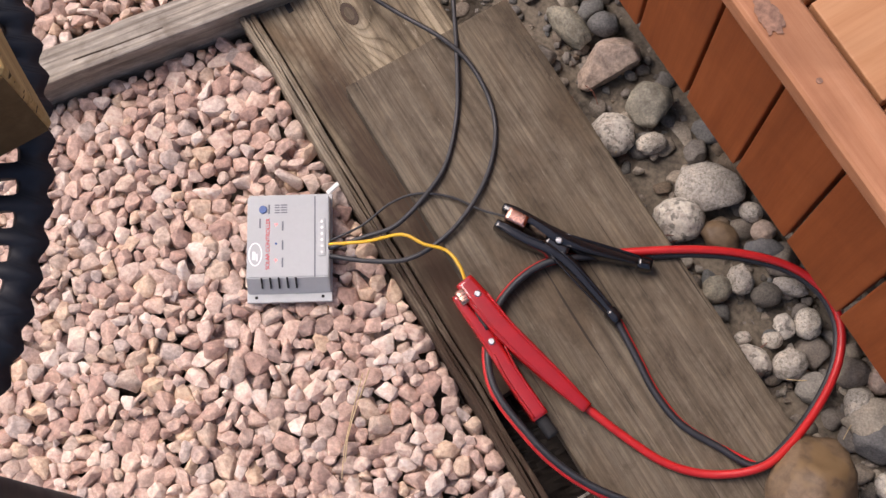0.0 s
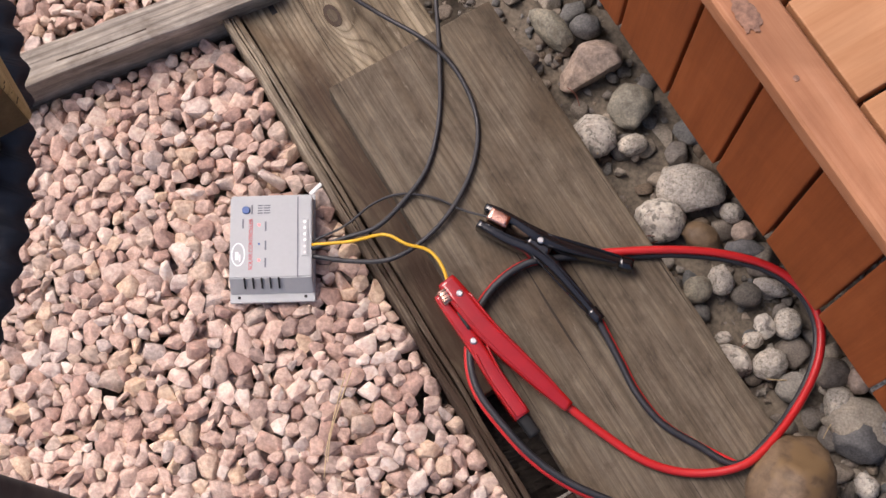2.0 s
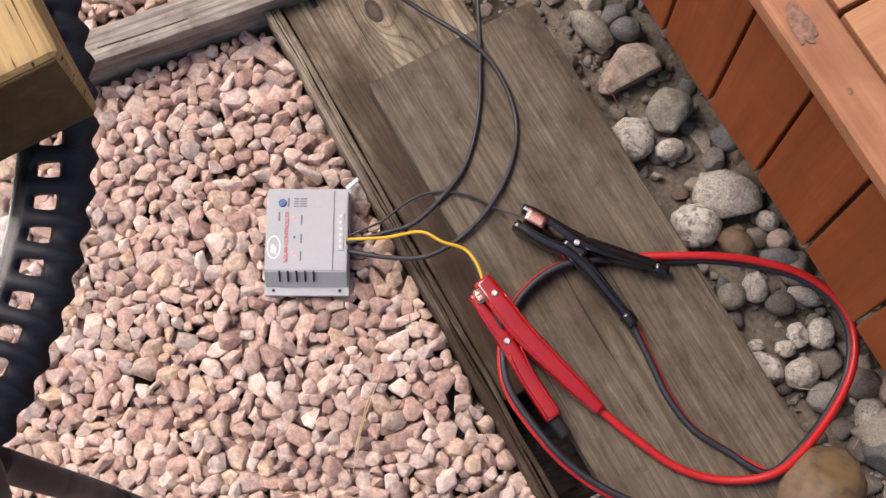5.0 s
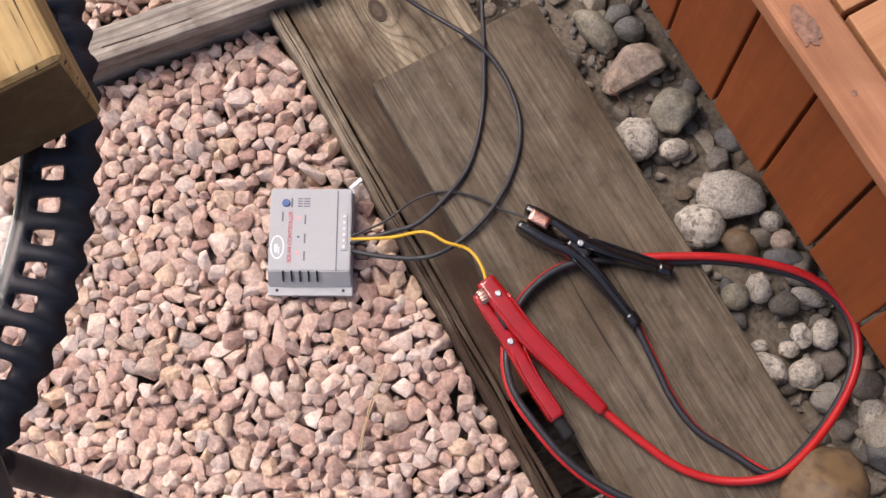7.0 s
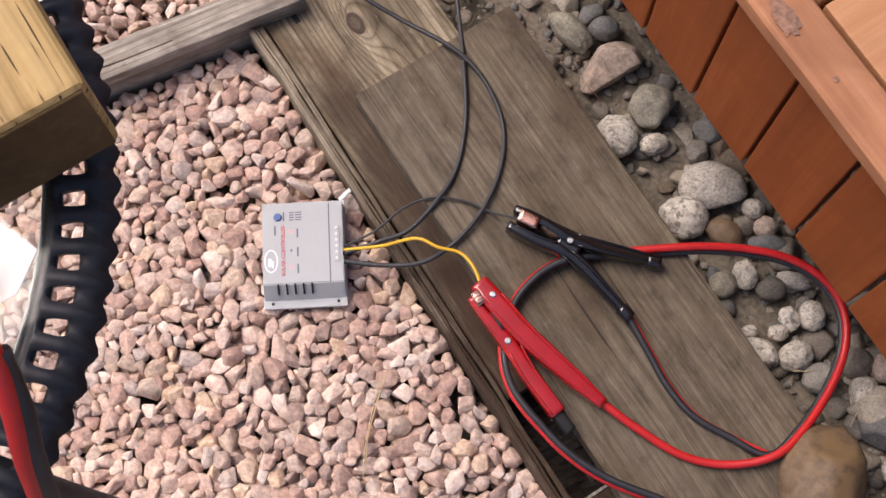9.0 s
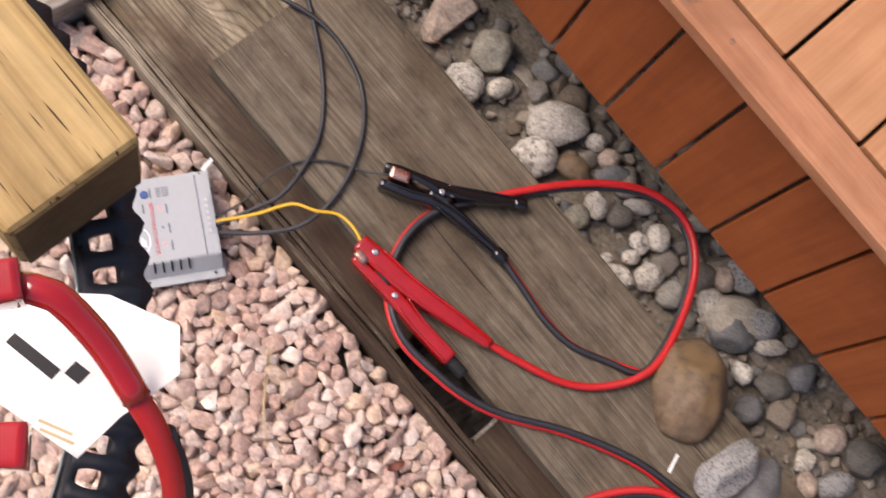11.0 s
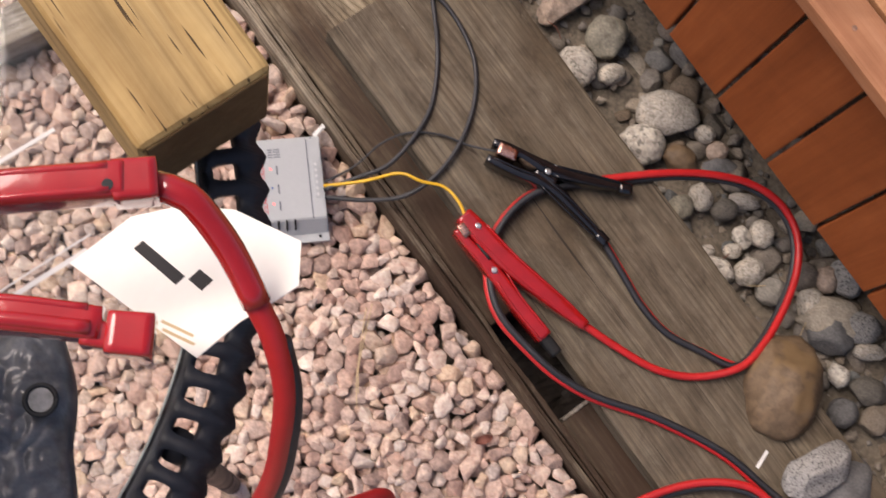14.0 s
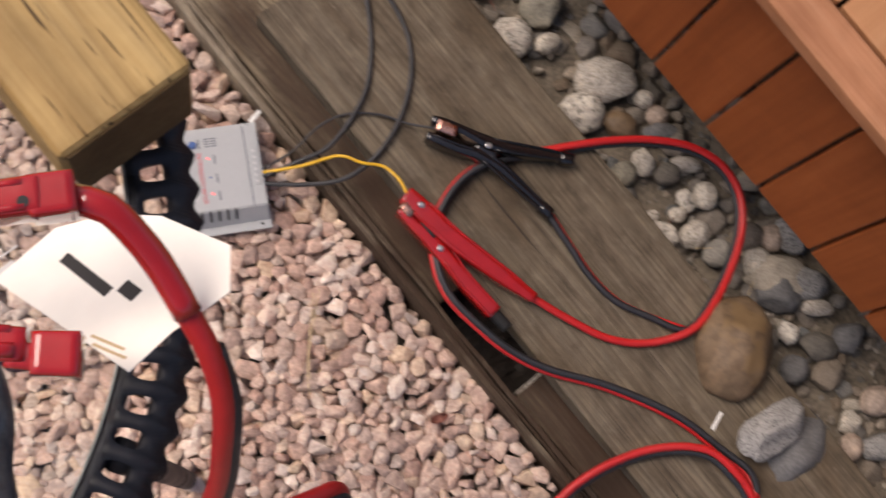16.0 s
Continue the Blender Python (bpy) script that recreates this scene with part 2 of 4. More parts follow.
def weathered(name, deep, mid, pale, brown, knots=(), rings=0.5, freq=90.0, soak=0.0, bump=0.8, wander=0.035, brown_from=0.5):
    """Old sawn boards: fibres along x, growth lines that flow round the knots, splits, brown stains and damp."""
    m, n, l, p = nodes_of(name)
    loc = coords(n, l)
    info = n.new("ShaderNodeObjectInfo").outputs["Random"]
    sep = n.new("ShaderNodeSeparateXYZ")
    l.new(loc, sep.inputs[0])
    fibre = noise_tex(n, l, coords(n, l, (9, 330, 330)), 1.0, 6, 0.7, 0.25)
    streak = noise_tex(n, l, coords(n, l, (2.2, 60, 60)), 1.0, 5, 0.6, 0.5)
    warp = noise_tex(n, l, coords(n, l, (1.1, 5.5, 5.5)), 1.0, 2, 0.5, 0.3)
    field = calc(n, l, "ADD", calc(n, l, "ADD", sep.outputs[1], calc(n, l, "MULTIPLY", info, 0.37)), calc(n, l, "MULTIPLY", warp, wander))
    for kx, ky, amount, reach in knots:
        dx = calc(n, l, "MULTIPLY", calc(n, l, "SUBTRACT", sep.outputs[0], kx), 0.42)
        dy = calc(n, l, "SUBTRACT", sep.outputs[1], ky)
        d2 = calc(n, l, "ADD", calc(n, l, "MULTIPLY", dx, dx), calc(n, l, "MULTIPLY", dy, dy))
        swell = calc(n, l, "DIVIDE", amount, calc(n, l, "ADD", calc(n, l, "DIVIDE", d2, reach * reach), 1.0))
        field = calc(n, l, "ADD", field, swell)
    line = calc(n, l, "PINGPONG", calc(n, l, "MULTIPLY", field, freq), 0.5)
    c = ramp(n, l, streak, [(0.30, deep), (0.50, mid), (0.70, pale)])
    c = mix(n, l, 0.6, c, ramp(n, l, fibre, [(0.30, (0.20, 0.19, 0.18)), (0.5, (0.5, 0.5, 0.5)), (0.70, (0.78, 0.77, 0.74))]), "OVERLAY")
    c = mix(n, l, rings, c, ramp(n, l, line, [(0.0, (0.22, 0.20, 0.17)), (0.13, (0.44, 0.43, 0.41)), (0.5, (0.57, 0.56, 0.55))]), "OVERLAY")
    blot = noise_tex(n, l, coords(n, l, (4, 9, 9)), 1.0, 5, 0.6, 0.7)
    c = mix(n, l, ramp(n, l, blot, [(brown_from, (0, 0, 0)), (brown_from + 0.18, (0.8, 0.8, 0.8))]), c, brown)
    grime = noise_tex(n, l, coords(n, l, (28, 48, 48)), 1.0, 9, 0.68, 0.4)
    c = mix(n, l, 0.75, c, ramp(n, l, grime, [(0.34, (0.30, 0.28, 0.26)), (0.5, (0.5, 0.5, 0.49)), (0.66, (0.66, 0.65, 0.62))]), "OVERLAY")
    worn = noise_tex(n, l, coords(n, l, (30, 120, 120)), 1.0, 4, 0.7)
    c = mix(n, l, ramp(n, l, worn, [(0.62, (0, 0, 0)), (0.74, (0.55, 0.55, 0.55))]), c, tuple(min(1, x * 1.5) for x in pale))
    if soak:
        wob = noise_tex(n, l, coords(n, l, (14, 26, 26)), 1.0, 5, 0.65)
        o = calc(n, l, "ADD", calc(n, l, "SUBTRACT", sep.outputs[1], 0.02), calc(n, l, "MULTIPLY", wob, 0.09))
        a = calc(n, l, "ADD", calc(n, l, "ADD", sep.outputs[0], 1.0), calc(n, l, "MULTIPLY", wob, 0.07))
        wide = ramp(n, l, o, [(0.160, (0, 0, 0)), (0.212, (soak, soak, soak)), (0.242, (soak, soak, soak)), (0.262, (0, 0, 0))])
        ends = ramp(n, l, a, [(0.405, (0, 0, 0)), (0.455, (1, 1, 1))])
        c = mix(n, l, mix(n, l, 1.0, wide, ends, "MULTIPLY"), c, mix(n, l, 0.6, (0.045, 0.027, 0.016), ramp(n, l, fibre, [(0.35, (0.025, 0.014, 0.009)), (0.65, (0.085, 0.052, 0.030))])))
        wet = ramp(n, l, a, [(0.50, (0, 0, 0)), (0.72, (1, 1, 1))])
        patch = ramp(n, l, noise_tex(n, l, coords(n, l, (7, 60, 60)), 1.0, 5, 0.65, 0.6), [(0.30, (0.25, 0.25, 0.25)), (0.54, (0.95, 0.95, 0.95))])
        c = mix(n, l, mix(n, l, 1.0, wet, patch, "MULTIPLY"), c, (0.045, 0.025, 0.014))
    split = noise_tex(n, l, coords(n, l, (2.6, 210, 210)), 1.0, 2, 0.5, 0.2)
    open_split = ramp(n, l, split, [(0.27, (1, 1, 1)), (0.32, (0, 0, 0))])
    c = mix(n, l, open_split, c, tuple(x * 0.4 for x in deep))
    l.new(c, p.inputs["Base Color"])
    p.inputs["Roughness"].default_value = 0.8
    p.inputs["Specular IOR Level"].default_value = 0.3
    bumped(n, l, p, mix(n, l, 0.35, mix(n, l, 0.4, fibre, streak), line), bump, 0.002)
    return m


PINK = [(0.391, 0.259, 0.211), (0.592, 0.438, 0.354), (0.476, 0.328, 0.265), (0.634, 0.492, 0.407), (0.328, 0.233, 0.196), (0.529, 0.407, 0.343),
        (0.571, 0.418, 0.296), (0.434, 0.354, 0.312), (0.708, 0.582, 0.497), (0.497, 0.343, 0.275)]
GREY = [(0.117, 0.108, 0.094), (0.281, 0.242, 0.195), (0.172, 0.164, 0.152), (0.203, 0.168, 0.129), (0.374, 0.335, 0.273), (0.125, 0.134, 0.136), (0.226, 0.199, 0.168), (0.164, 0.129, 0.094)]
M_GRAVEL = stone_mat("pink_gravel", PINK, "island", mottle=0.75, bump=1.0, grit=0.42, speck_scale=200.0)
M_GRAVEL_ONE = stone_mat("pink_gravel_stone", PINK, "object", mottle=0.75, bump=1.0, grit=0.42, speck_scale=200.0)
M_PEBBLE = stone_mat("river_pebbles", GREY, "island", bump=0.4)
M_PEBBLE_ONE = stone_mat("river_pebble", GREY, "object", bump=0.4)
M_PALE = stone_mat("pale_speckled_stone", [(0.48, 0.445, 0.38), (0.42, 0.39, 0.34)], "object", (0.25, 0.23, 0.19), 420, mottle=0.55)
M_WHITE = stone_mat("white_mottled_stone", [(0.52, 0.49, 0.43)], "object", (0.23, 0.215, 0.185), 190, mottle=0.55)
M_GREENISH = stone_mat("grey_green_stone", [(0.25, 0.235, 0.185), (0.30, 0.28, 0.225)], "object", None, 300, mottle=0.5)
M_ROSE = stone_mat("rose_grey_stone", [(0.37, 0.295, 0.24)], "object", None, 200, mottle=0.5)
M_BROWN = stone_mat("brown_river_stone", [(0.150, 0.104, 0.064)], "object", (0.19, 0.125, 0.065), 40, mottle=0.6, rough=0.55, grit=0.3)
M_GRANITE = stone_mat("grey_granite", [(0.27, 0.265, 0.255)], "object", (0.10, 0.10, 0.095), 520)
M_SLATE = stone_mat("dark_grey_stone", [(0.13, 0.13, 0.13)], "object", rough=0.7)
M_DIRT = plain("sandy_dirt", (0.155, 0.130, 0.098), 0.95, grain=0.6, scale=160, bump=1.0)
M_GREYWOOD = weathered("weathered_grey_wood", (0.084, 0.066, 0.046), (0.122, 0.099, 0.071), (0.166, 0.140, 0.104), (0.078, 0.055, 0.033), ((-0.30, 0.262, -0.02, 0.02),), rings=0.3, freq=120.0, wander=0.02, brown_from=0.50)
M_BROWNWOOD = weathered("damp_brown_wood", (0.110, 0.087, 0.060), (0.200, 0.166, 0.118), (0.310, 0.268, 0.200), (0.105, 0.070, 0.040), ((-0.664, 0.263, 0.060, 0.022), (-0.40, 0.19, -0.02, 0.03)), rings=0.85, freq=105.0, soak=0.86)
M_KNOT = plain("dark_knot", (0.060, 0.040, 0.026), 0.85, grain=0.35, scale=260, bump=0.4)
M_EDGEWOOD = weathered("split_grey_edge_wood", (0.070, 0.052, 0.035), (0.200, 0.165, 0.120), (0.330, 0.285, 0.220), (0.075, 0.045, 0.025), rings=0.7, freq=260.0, bump=1.0, brown_from=0.50, soak=0.5)
M_TIMBER = weathered("silvered_timber", (0.190, 0.165, 0.140), (0.300, 0.270, 0.232), (0.410, 0.375, 0.330), (0.18, 0.145, 0.108), ((-0.55, 0.76, 0.02, 0.02),), rings=0.5, freq=110.0, brown_from=0.55)
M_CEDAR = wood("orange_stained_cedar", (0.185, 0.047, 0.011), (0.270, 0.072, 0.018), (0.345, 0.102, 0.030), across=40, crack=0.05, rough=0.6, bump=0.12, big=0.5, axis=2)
# Cap and deck tops: cedar stain lightened for sky light, plus cap wear.
M_CAP = wood("worn_sky_lit_cap", (0.27, 0.105, 0.048), (0.385, 0.170, 0.082), (0.48, 0.25, 0.138), across=60, crack=0.05, rough=0.6, bump=0.15, big=0.7)
M_DECK = wood("sky_lit_deck_stain", (0.33, 0.145, 0.062), (0.43, 0.205, 0.092), (0.51, 0.27, 0.135), across=50, crack=0.03, rough=0.6, bump=0.12, big=0.4, axis=1)
M_STAIN = plain("dark_worn_patch", (0.235, 0.125, 0.080), 0.8, grain=0.7, scale=160)
M_BEAM = wood("yellow_sawn_wood", (0.28, 0.165, 0.055), (0.41, 0.28, 0.11), (0.51, 0.375, 0.175), across=75, along=3, crack=0.0, rough=0.7, bump=0.3, checks=0.22, big=0.8, bands=0.4, band_scale=40.0, stretch=0.04)
# End grain brown, darkened further for the shade on the beam's end.
M_ENDGRAIN = wood("shaded_end_grain", (0.085, 0.050, 0.020), (0.125, 0.078, 0.032), (0.17, 0.11, 0.05), across=40, along=40, crack=0.0, rough=0.9, bump=0.5, big=0.8)
M_RED = plain("red_vinyl", (0.37, 0.010, 0.010), 0.11, grain=0.15, scale=55, bump=0.35, coat=0.8)
M_REDCABLE = plain("red_cable_jacket", (0.50, 0.017, 0.017), 0.4, grain=0.1, scale=90)
M_BLACK = plain("black_vinyl", (0.007, 0.007, 0.008), 0.16, grain=0.3, scale=55, bump=0.30, coat=0.6)
M_BLACKCABLE = plain("black_cable_jacket", (0.022, 0.023, 0.027), 0.5, grain=0.25, scale=90)
M_GREYWIRE = plain("dark_grey_wire", (0.030, 0.030, 0.033), 0.55, grain=0.25, scale=90)
M_YELLOW = plain("yellow_wire", (0.72, 0.42, 0.02), 0.4, grain=0.08)
M_COPPER = plain("copper", (0.72, 0.40, 0.30), 0.25, 1.0, grain=0.2, scale=300)
M_STEEL = plain("zinc_steel", (0.62, 0.62, 0.60), 0.35, 1.0, grain=0.1, scale=300)
M_CASE = plain("grey_plastic", (0.415, 0.432, 0.432), 0.45, grain=0.03, scale=200, bump=0.04)
M_CASEDARK = plain("black_recess", (0.01, 0.01, 0.01), 0.7)
M_LABEL_RED = plain("red_print", (0.60, 0.05, 0.06), 0.5)
M_LABEL_GREY = plain("grey_print", (0.13, 0.14, 0.16), 0.5)
M_LABEL_WHITE = plain("white_print", (0.85, 0.85, 0.85), 0.5, grain=0.02)
M_BLUE = plain("blue_button", (0.05, 0.11, 0.30), 0.35)
M_PAPER = plain("cream_paper_tag", (0.87, 0.84, 0.76), 0.8, grain=0.05, scale=40, bump=0.05)
M_INK = plain("black_ink", (0.02, 0.018, 0.018), 0.6)
M_IRON = plain("black_cast_metal", (0.012, 0.013, 0.018), 0.6, 0.0, grain=0.3, scale=140, bump=0.25)
M_STRAW = plain("dry_straw", (0.55, 0.42, 0.24), 0.8)
M_LITTER = plain("red_brown_leaf", (0.19, 0.065, 0.042), 0.8)
M_PAPERBIT = plain("white_scrap", (0.75, 0.75, 0.72), 0.7)
M_SOIL = plain("shade_black_soil", (0.018, 0.012, 0.008), 0.8, grain=0.5, scale=160, bump=1.0)
M_BATTERY = plain("dark_battery_case", (0.02, 0.02, 0.022), 0.45)

M_GLASSEDGE = plain("ground_glass_edge", (0.34, 0.37, 0.35), 0.25, grain=0.3, scale=30)
M_FILM = wood("navy_plastic_under_film", (0.030, 0.033, 0.042), (0.085, 0.088, 0.095), (0.26, 0.26, 0.255), across=26, along=26, crack=0.0, rough=0.28, bump=0.3, big=0.8, coat=0.3)
M_CAPGREY = plain("dusty_grey_plastic", (0.24, 0.235, 0.225), 0.5, grain=0.6, scale=120)
M_STRIP = plain("whitish_reflection", (0.62, 0.60, 0.58), 0.35, grain=0.15)
M_GLASS, gn, gl, gp = nodes_of("clear_table_glass")
gp.inputs["Base Color"].default_value = (0.94, 0.97, 0.96, 1)
gp.inputs["Roughness"].default_value = 0.02
gp.inputs["Transmission Weight"].default_value = 1.0
gp.inputs["IOR"].default_value = 1.3
M_LED, ln_, ll_, lp_ = nodes_of("lit_red_led")
lp_.inputs["Base Color"].default_value = (0.8, 0.1, 0.1, 1)
lp_.inputs["Emission Color"].default_value = (1.0, 0.12, 0.10, 1)
lp_.inputs["Emission Strength"].default_value = 2.0

# ---- rocks ----
rng = np.random.default_rng(5)


def ico(sub):
    bm = bmesh.new()
    bmesh.ops.create_icosphere(bm, subdivisions=sub, radius=1)
    bm.verts.ensure_lookup_table()
    v = np.array([p.co[:] for p in bm.verts])
    f = np.array([[p.index for p in q.verts] for q in bm.faces])
    bm.free()
    return v, f


ICO3, ICO4 = ico(3), ico(4)


def rock(shape, cuts, low=0.55, high=0.9, lumps=0.06):
    """A unit stone: a ball with flats struck off it and a lumpy skin."""
    v = shape[0].copy()
    for _ in range(cuts):
        d = rng.normal(size=3)
        d /= np.linalg.norm(d)
        h = rng.uniform(low, high)
        over = np.maximum(v @ d - h, 0)
        v -= over[:, None] * d * 0.96
    ph = rng.uniform(0, 20, 3)
    for i, p in enumerate(v):
        v[i] = p * (1 + lumps * noise.noise(Vector(p * 2.3 + ph)) + lumps * 0.4 * noise.noise(Vector(p * 6 + ph)))
    return v


def chip_stone(points, bevel, segments):
    """A crushed stone: the hull of a few random points on a blocky ball, its edges slightly worn."""
    bm = bmesh.new()
    for _ in range(points):
        d = rng.normal(size=3)
        d /= (np.abs(d) ** 2.5).sum() ** (1 / 2.5)
        bm.verts.new(d * rng.uniform(0.80, 1.06))
    hull = bmesh.ops.convex_hull(bm, input=bm.verts)
    bmesh.ops.delete(bm, geom=[g for g in hull["geom_interior"] if isinstance(g, bmesh.types.BMVert)], context="VERTS")
    bmesh.ops.dissolve_limit(bm, angle_limit=radians(16), verts=bm.verts, edges=bm.edges)
    if bevel:
        bmesh.ops.bevel(bm, geom=list(bm.edges), offset=bevel, segments=segments, affect="EDGES", profile=0.5, clamp_overlap=True)
    bmesh.ops.triangulate(bm, faces=bm.faces)
    bm.verts.index_update()
    v = np.array([p.co[:] for p in bm.verts])
    f = np.array([[p.index for p in q.verts] for q in bm.faces])
    bm.free()
    return v, f


def turn(yaw, tip, lean):
    return np.array(Euler((tip, lean, yaw)).to_matrix())


def spread(count, region, inside, sizes, steps=25, push=0.92):
    """Loose packing: random places pushed apart until the stones hardly overlap."""
    x0, x1, y0, y1 = region
    pts = np.empty((0, 2))
    while len(pts) < count:
        p = rng.uniform((x0, y0), (x1, y1), (count, 2))
        pts = np.concatenate([pts, p[inside(p[:, 0], p[:, 1])]])
    pts, r = pts[:count].astype(np.float32), sizes.astype(np.float32)
    for _ in range(steps):
        dx, dy = pts[:, None, 0] - pts[None, :, 0], pts[:, None, 1] - pts[None, :, 1]
        dist = np.sqrt(dx * dx + dy * dy) + 1e-6
        over = np.clip((r[:, None] + r[None, :]) * push - dist, 0, None) / dist
        np.fill_diagonal(over, 0)
        step = np.stack(((dx * over).sum(1), (dy * over).sum(1)), 1) * 0.35
        moved = pts + np.clip(step, -0.01, 0.01)
        good = inside(moved[:, 0], moved[:, 1])
        pts[good] = moved[good]
    return pts.astype(float)


def plan(x, y):
    """Along and across the planks."""
    return 0.4888 * x - 0.8724 * y, 0.8724 * x + 0.4888 * y


# ---- ground ----
bm = bmesh.new()
bmesh.ops.create_grid(bm, x_segments=2, y_segments=2, size=60)
ground = tagged(part("ground", bm, M_DIRT, m=pose(0, 0, -0.05)), "dark sandy dirt ground under the stones", "ground", kind="structure")

# ---- landscape edging and planks ----
def board(name, material, s0, s1, o0, o1, z0, z1, bevel=0.003, cuts=24, wob=0.0015, seed=0, parent=None, m=ALONG):
    return part(name, box(s0, s1, o0, o1, z0, z1, bevel, 2, cuts, wob, seed), material, parent, m=m)


edging = tagged(empty("edging_board", ALONG), "split weathered edging board set on edge beside gravel", "edging board")
for i, (o0, o1, top) in enumerate(((0.1365, 0.1440, 0.0300), (0.1448, 0.1490, 0.0262), (0.1499, 0.1565, 0.0285))):
    part("split_layer", box(-0.775 + 0.006 * i, 0.62, o0, o1, -0.05, top, 0.0016, 2, 110, 0.0032, 1.7 + i), M_EDGEWOOD, edging)

lower = tagged(empty("lower_board"), "damp brown weathered board with a knot and slot", "board")
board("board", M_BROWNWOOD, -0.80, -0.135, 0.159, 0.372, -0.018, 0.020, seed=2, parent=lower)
k = cyl(0.0125, 0.004, 24)
bmesh.ops.scale(k, verts=k.verts, vec=(1.4, 0.8, 1))
part("knot", k, M_KNOT, lower, "dark round knot", m=ALONG @ pose(-0.664, 0.263, 0.0172))
k = cyl(0.0072, 0.004, 20)
bmesh.ops.scale(k, verts=k.verts, vec=(1.4, 0.8, 1))
part("knot_heart", k, M_GREYWOOD, lower, "paler heart of the knot", m=ALONG @ pose(-0.664, 0.263, 0.0176))
part("slot", box(-0.745, -0.705, 0.196, 0.204, 0.0185, 0.0206, 0.001), M_CASEDARK, lower, "dark slot", m=ALONG)
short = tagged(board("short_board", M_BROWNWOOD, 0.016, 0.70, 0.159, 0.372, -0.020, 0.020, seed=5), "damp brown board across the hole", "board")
part("sawn_end", box(0.0125, 0.0162, 0.162, 0.206, 0.006, 0.0215, 0.0008, 1, 14, 0.0012, 4), M_TIMBER, short, "pale splintered sawn end", m=Matrix())
tagged(board("wooden_plank", M_GREYWOOD, -0.563, 0.75, 0.203, 0.440, 0.021, 0.057, 0.003, 40, 0.002, 3),
       "wide weathered grey plank lying on lower boards", "plank")
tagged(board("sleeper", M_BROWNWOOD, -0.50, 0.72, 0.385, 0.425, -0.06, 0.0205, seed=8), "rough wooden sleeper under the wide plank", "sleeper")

TIMBER = pose(0, 0, 0, 0, 0, 21.33)
timber = tagged(empty("landscape_timber", TIMBER), "silvered grey landscape timber on edge between gravel beds", "timber")
part("timber_body", box(-1.0, 0.12, 0.740, 0.787, -0.05, 0.050, 0.005, 2, 40, 0.003, 4), M_TIMBER, timber)
for i, (x, y, ln) in enumerate(((-0.62, 0.752, 0.16), (-0.34, 0.771, 0.22), (-0.12, 0.757, 0.12), (-0.45, 0.762, 0.10))):
    part("split", box(x - ln / 2, x + ln / 2, y - 0.0008, y + 0.0008, 0.0470, 0.0506, 0.0003, 1, 16, 0.0022, i), M_KNOT, timber, "dark drying split")

# Soil sheet coloured near black to carry the shade of a deeper hole.
bm = bmesh.new()
bmesh.ops.create_grid(bm, x_segments=40, y_segments=24, size=0.5)
for v in bm.verts:
    v.co = (v.co.x * 0.20 - 0.06, v.co.y * 0.30 + 0.31, 0)
    v.co.z = -0.040 + 0.010 * noise.noise(v.co * 45) + 0.004 * noise.noise(v.co * 130)
tagged(part("hole_soil", bm, M_SOIL, m=ALONG), "soil blackened for the deep shade in the hole under the plank", "soil", kind="structure")

# ---- deck ----
deck = tagged(empty("deck"), "orange stained cedar deck edge with vertical skirting boards", "deck", kind="structure")
part("core", box(-2.0, 1.6, 0.72, 0.76, -0.05, 0.547, 0.0), M_BROWNWOOD, deck, "dark framing behind the skirt", m=ALONG)
skirt_mesh = None
for i in range(-16, 16):
    s = -0.0035 + 0.0968 * i
    if skirt_mesh is None:
        b = box(0.0024, 0.0944, 0.0, 0.018, 0.0, 0.333, 0.0025)
        skirt_mesh = bpy.data.meshes.new("skirt_board")
        b.to_mesh(skirt_mesh)
        b.free()
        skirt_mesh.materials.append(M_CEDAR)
    part("skirt_board", skirt_mesh, None, deck, m=ALONG @ pose(s, 0.5015, 0.214))
part("cap_board", box(-2.0, 1.6, 0.4525, 0.5030, 0.5475, 0.5710, 0.007, 3, 60, 0.0012, 6), M_CAP, deck, "worn pinkish cap board with sky light in its colour", m=ALONG)
bm = bmesh.new()
bmesh.ops.create_circle(bm, cap_ends=True, segments=40, radius=1)
for v in bm.verts:
    a = math.atan2(v.co.y, v.co.x)
    k = 1 + 0.35 * noise.noise(Vector((math.cos(a) * 2, math.sin(a) * 2, 4.2))) + 0.25 * noise.noise(Vector((math.cos(a) * 6, math.sin(a) * 6, 1.2)))
    v.co = (v.co.x * 0.020 * k, v.co.y * 0.010 * k, 0)
part("worn_patch", bm, M_STAIN, deck, "dark worn patch", m=ALONG @ pose(-0.2255, 0.4691, 0.5722))
part("knot", cyl(0.0028, 0.0006, 16), M_STAIN, deck, "small dark knot", m=ALONG @ pose(-0.1564, 0.4716, 0.5710))
deck_mesh = None
for i in range(-16, 14):
    s = -0.0065 + 0.1065 * i
    if deck_mesh is None:
        b = box(0.0025, 0.1040, 0.0, 1.1, 0.0, 0.022, 0.002)
        deck_mesh = bpy.data.meshes.new("deck_board")
        b.to_mesh(deck_mesh)
        b.free()
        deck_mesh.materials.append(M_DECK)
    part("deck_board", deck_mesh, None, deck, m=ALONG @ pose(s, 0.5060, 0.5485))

# ---- gravel ----
def on_gravel(x, y):
    s, o = plan(x, y)
    v = -0.3637 * x + 0.9315 * y
    return (o < 0.127) & ((v < 0.728) | (v > 0.80))


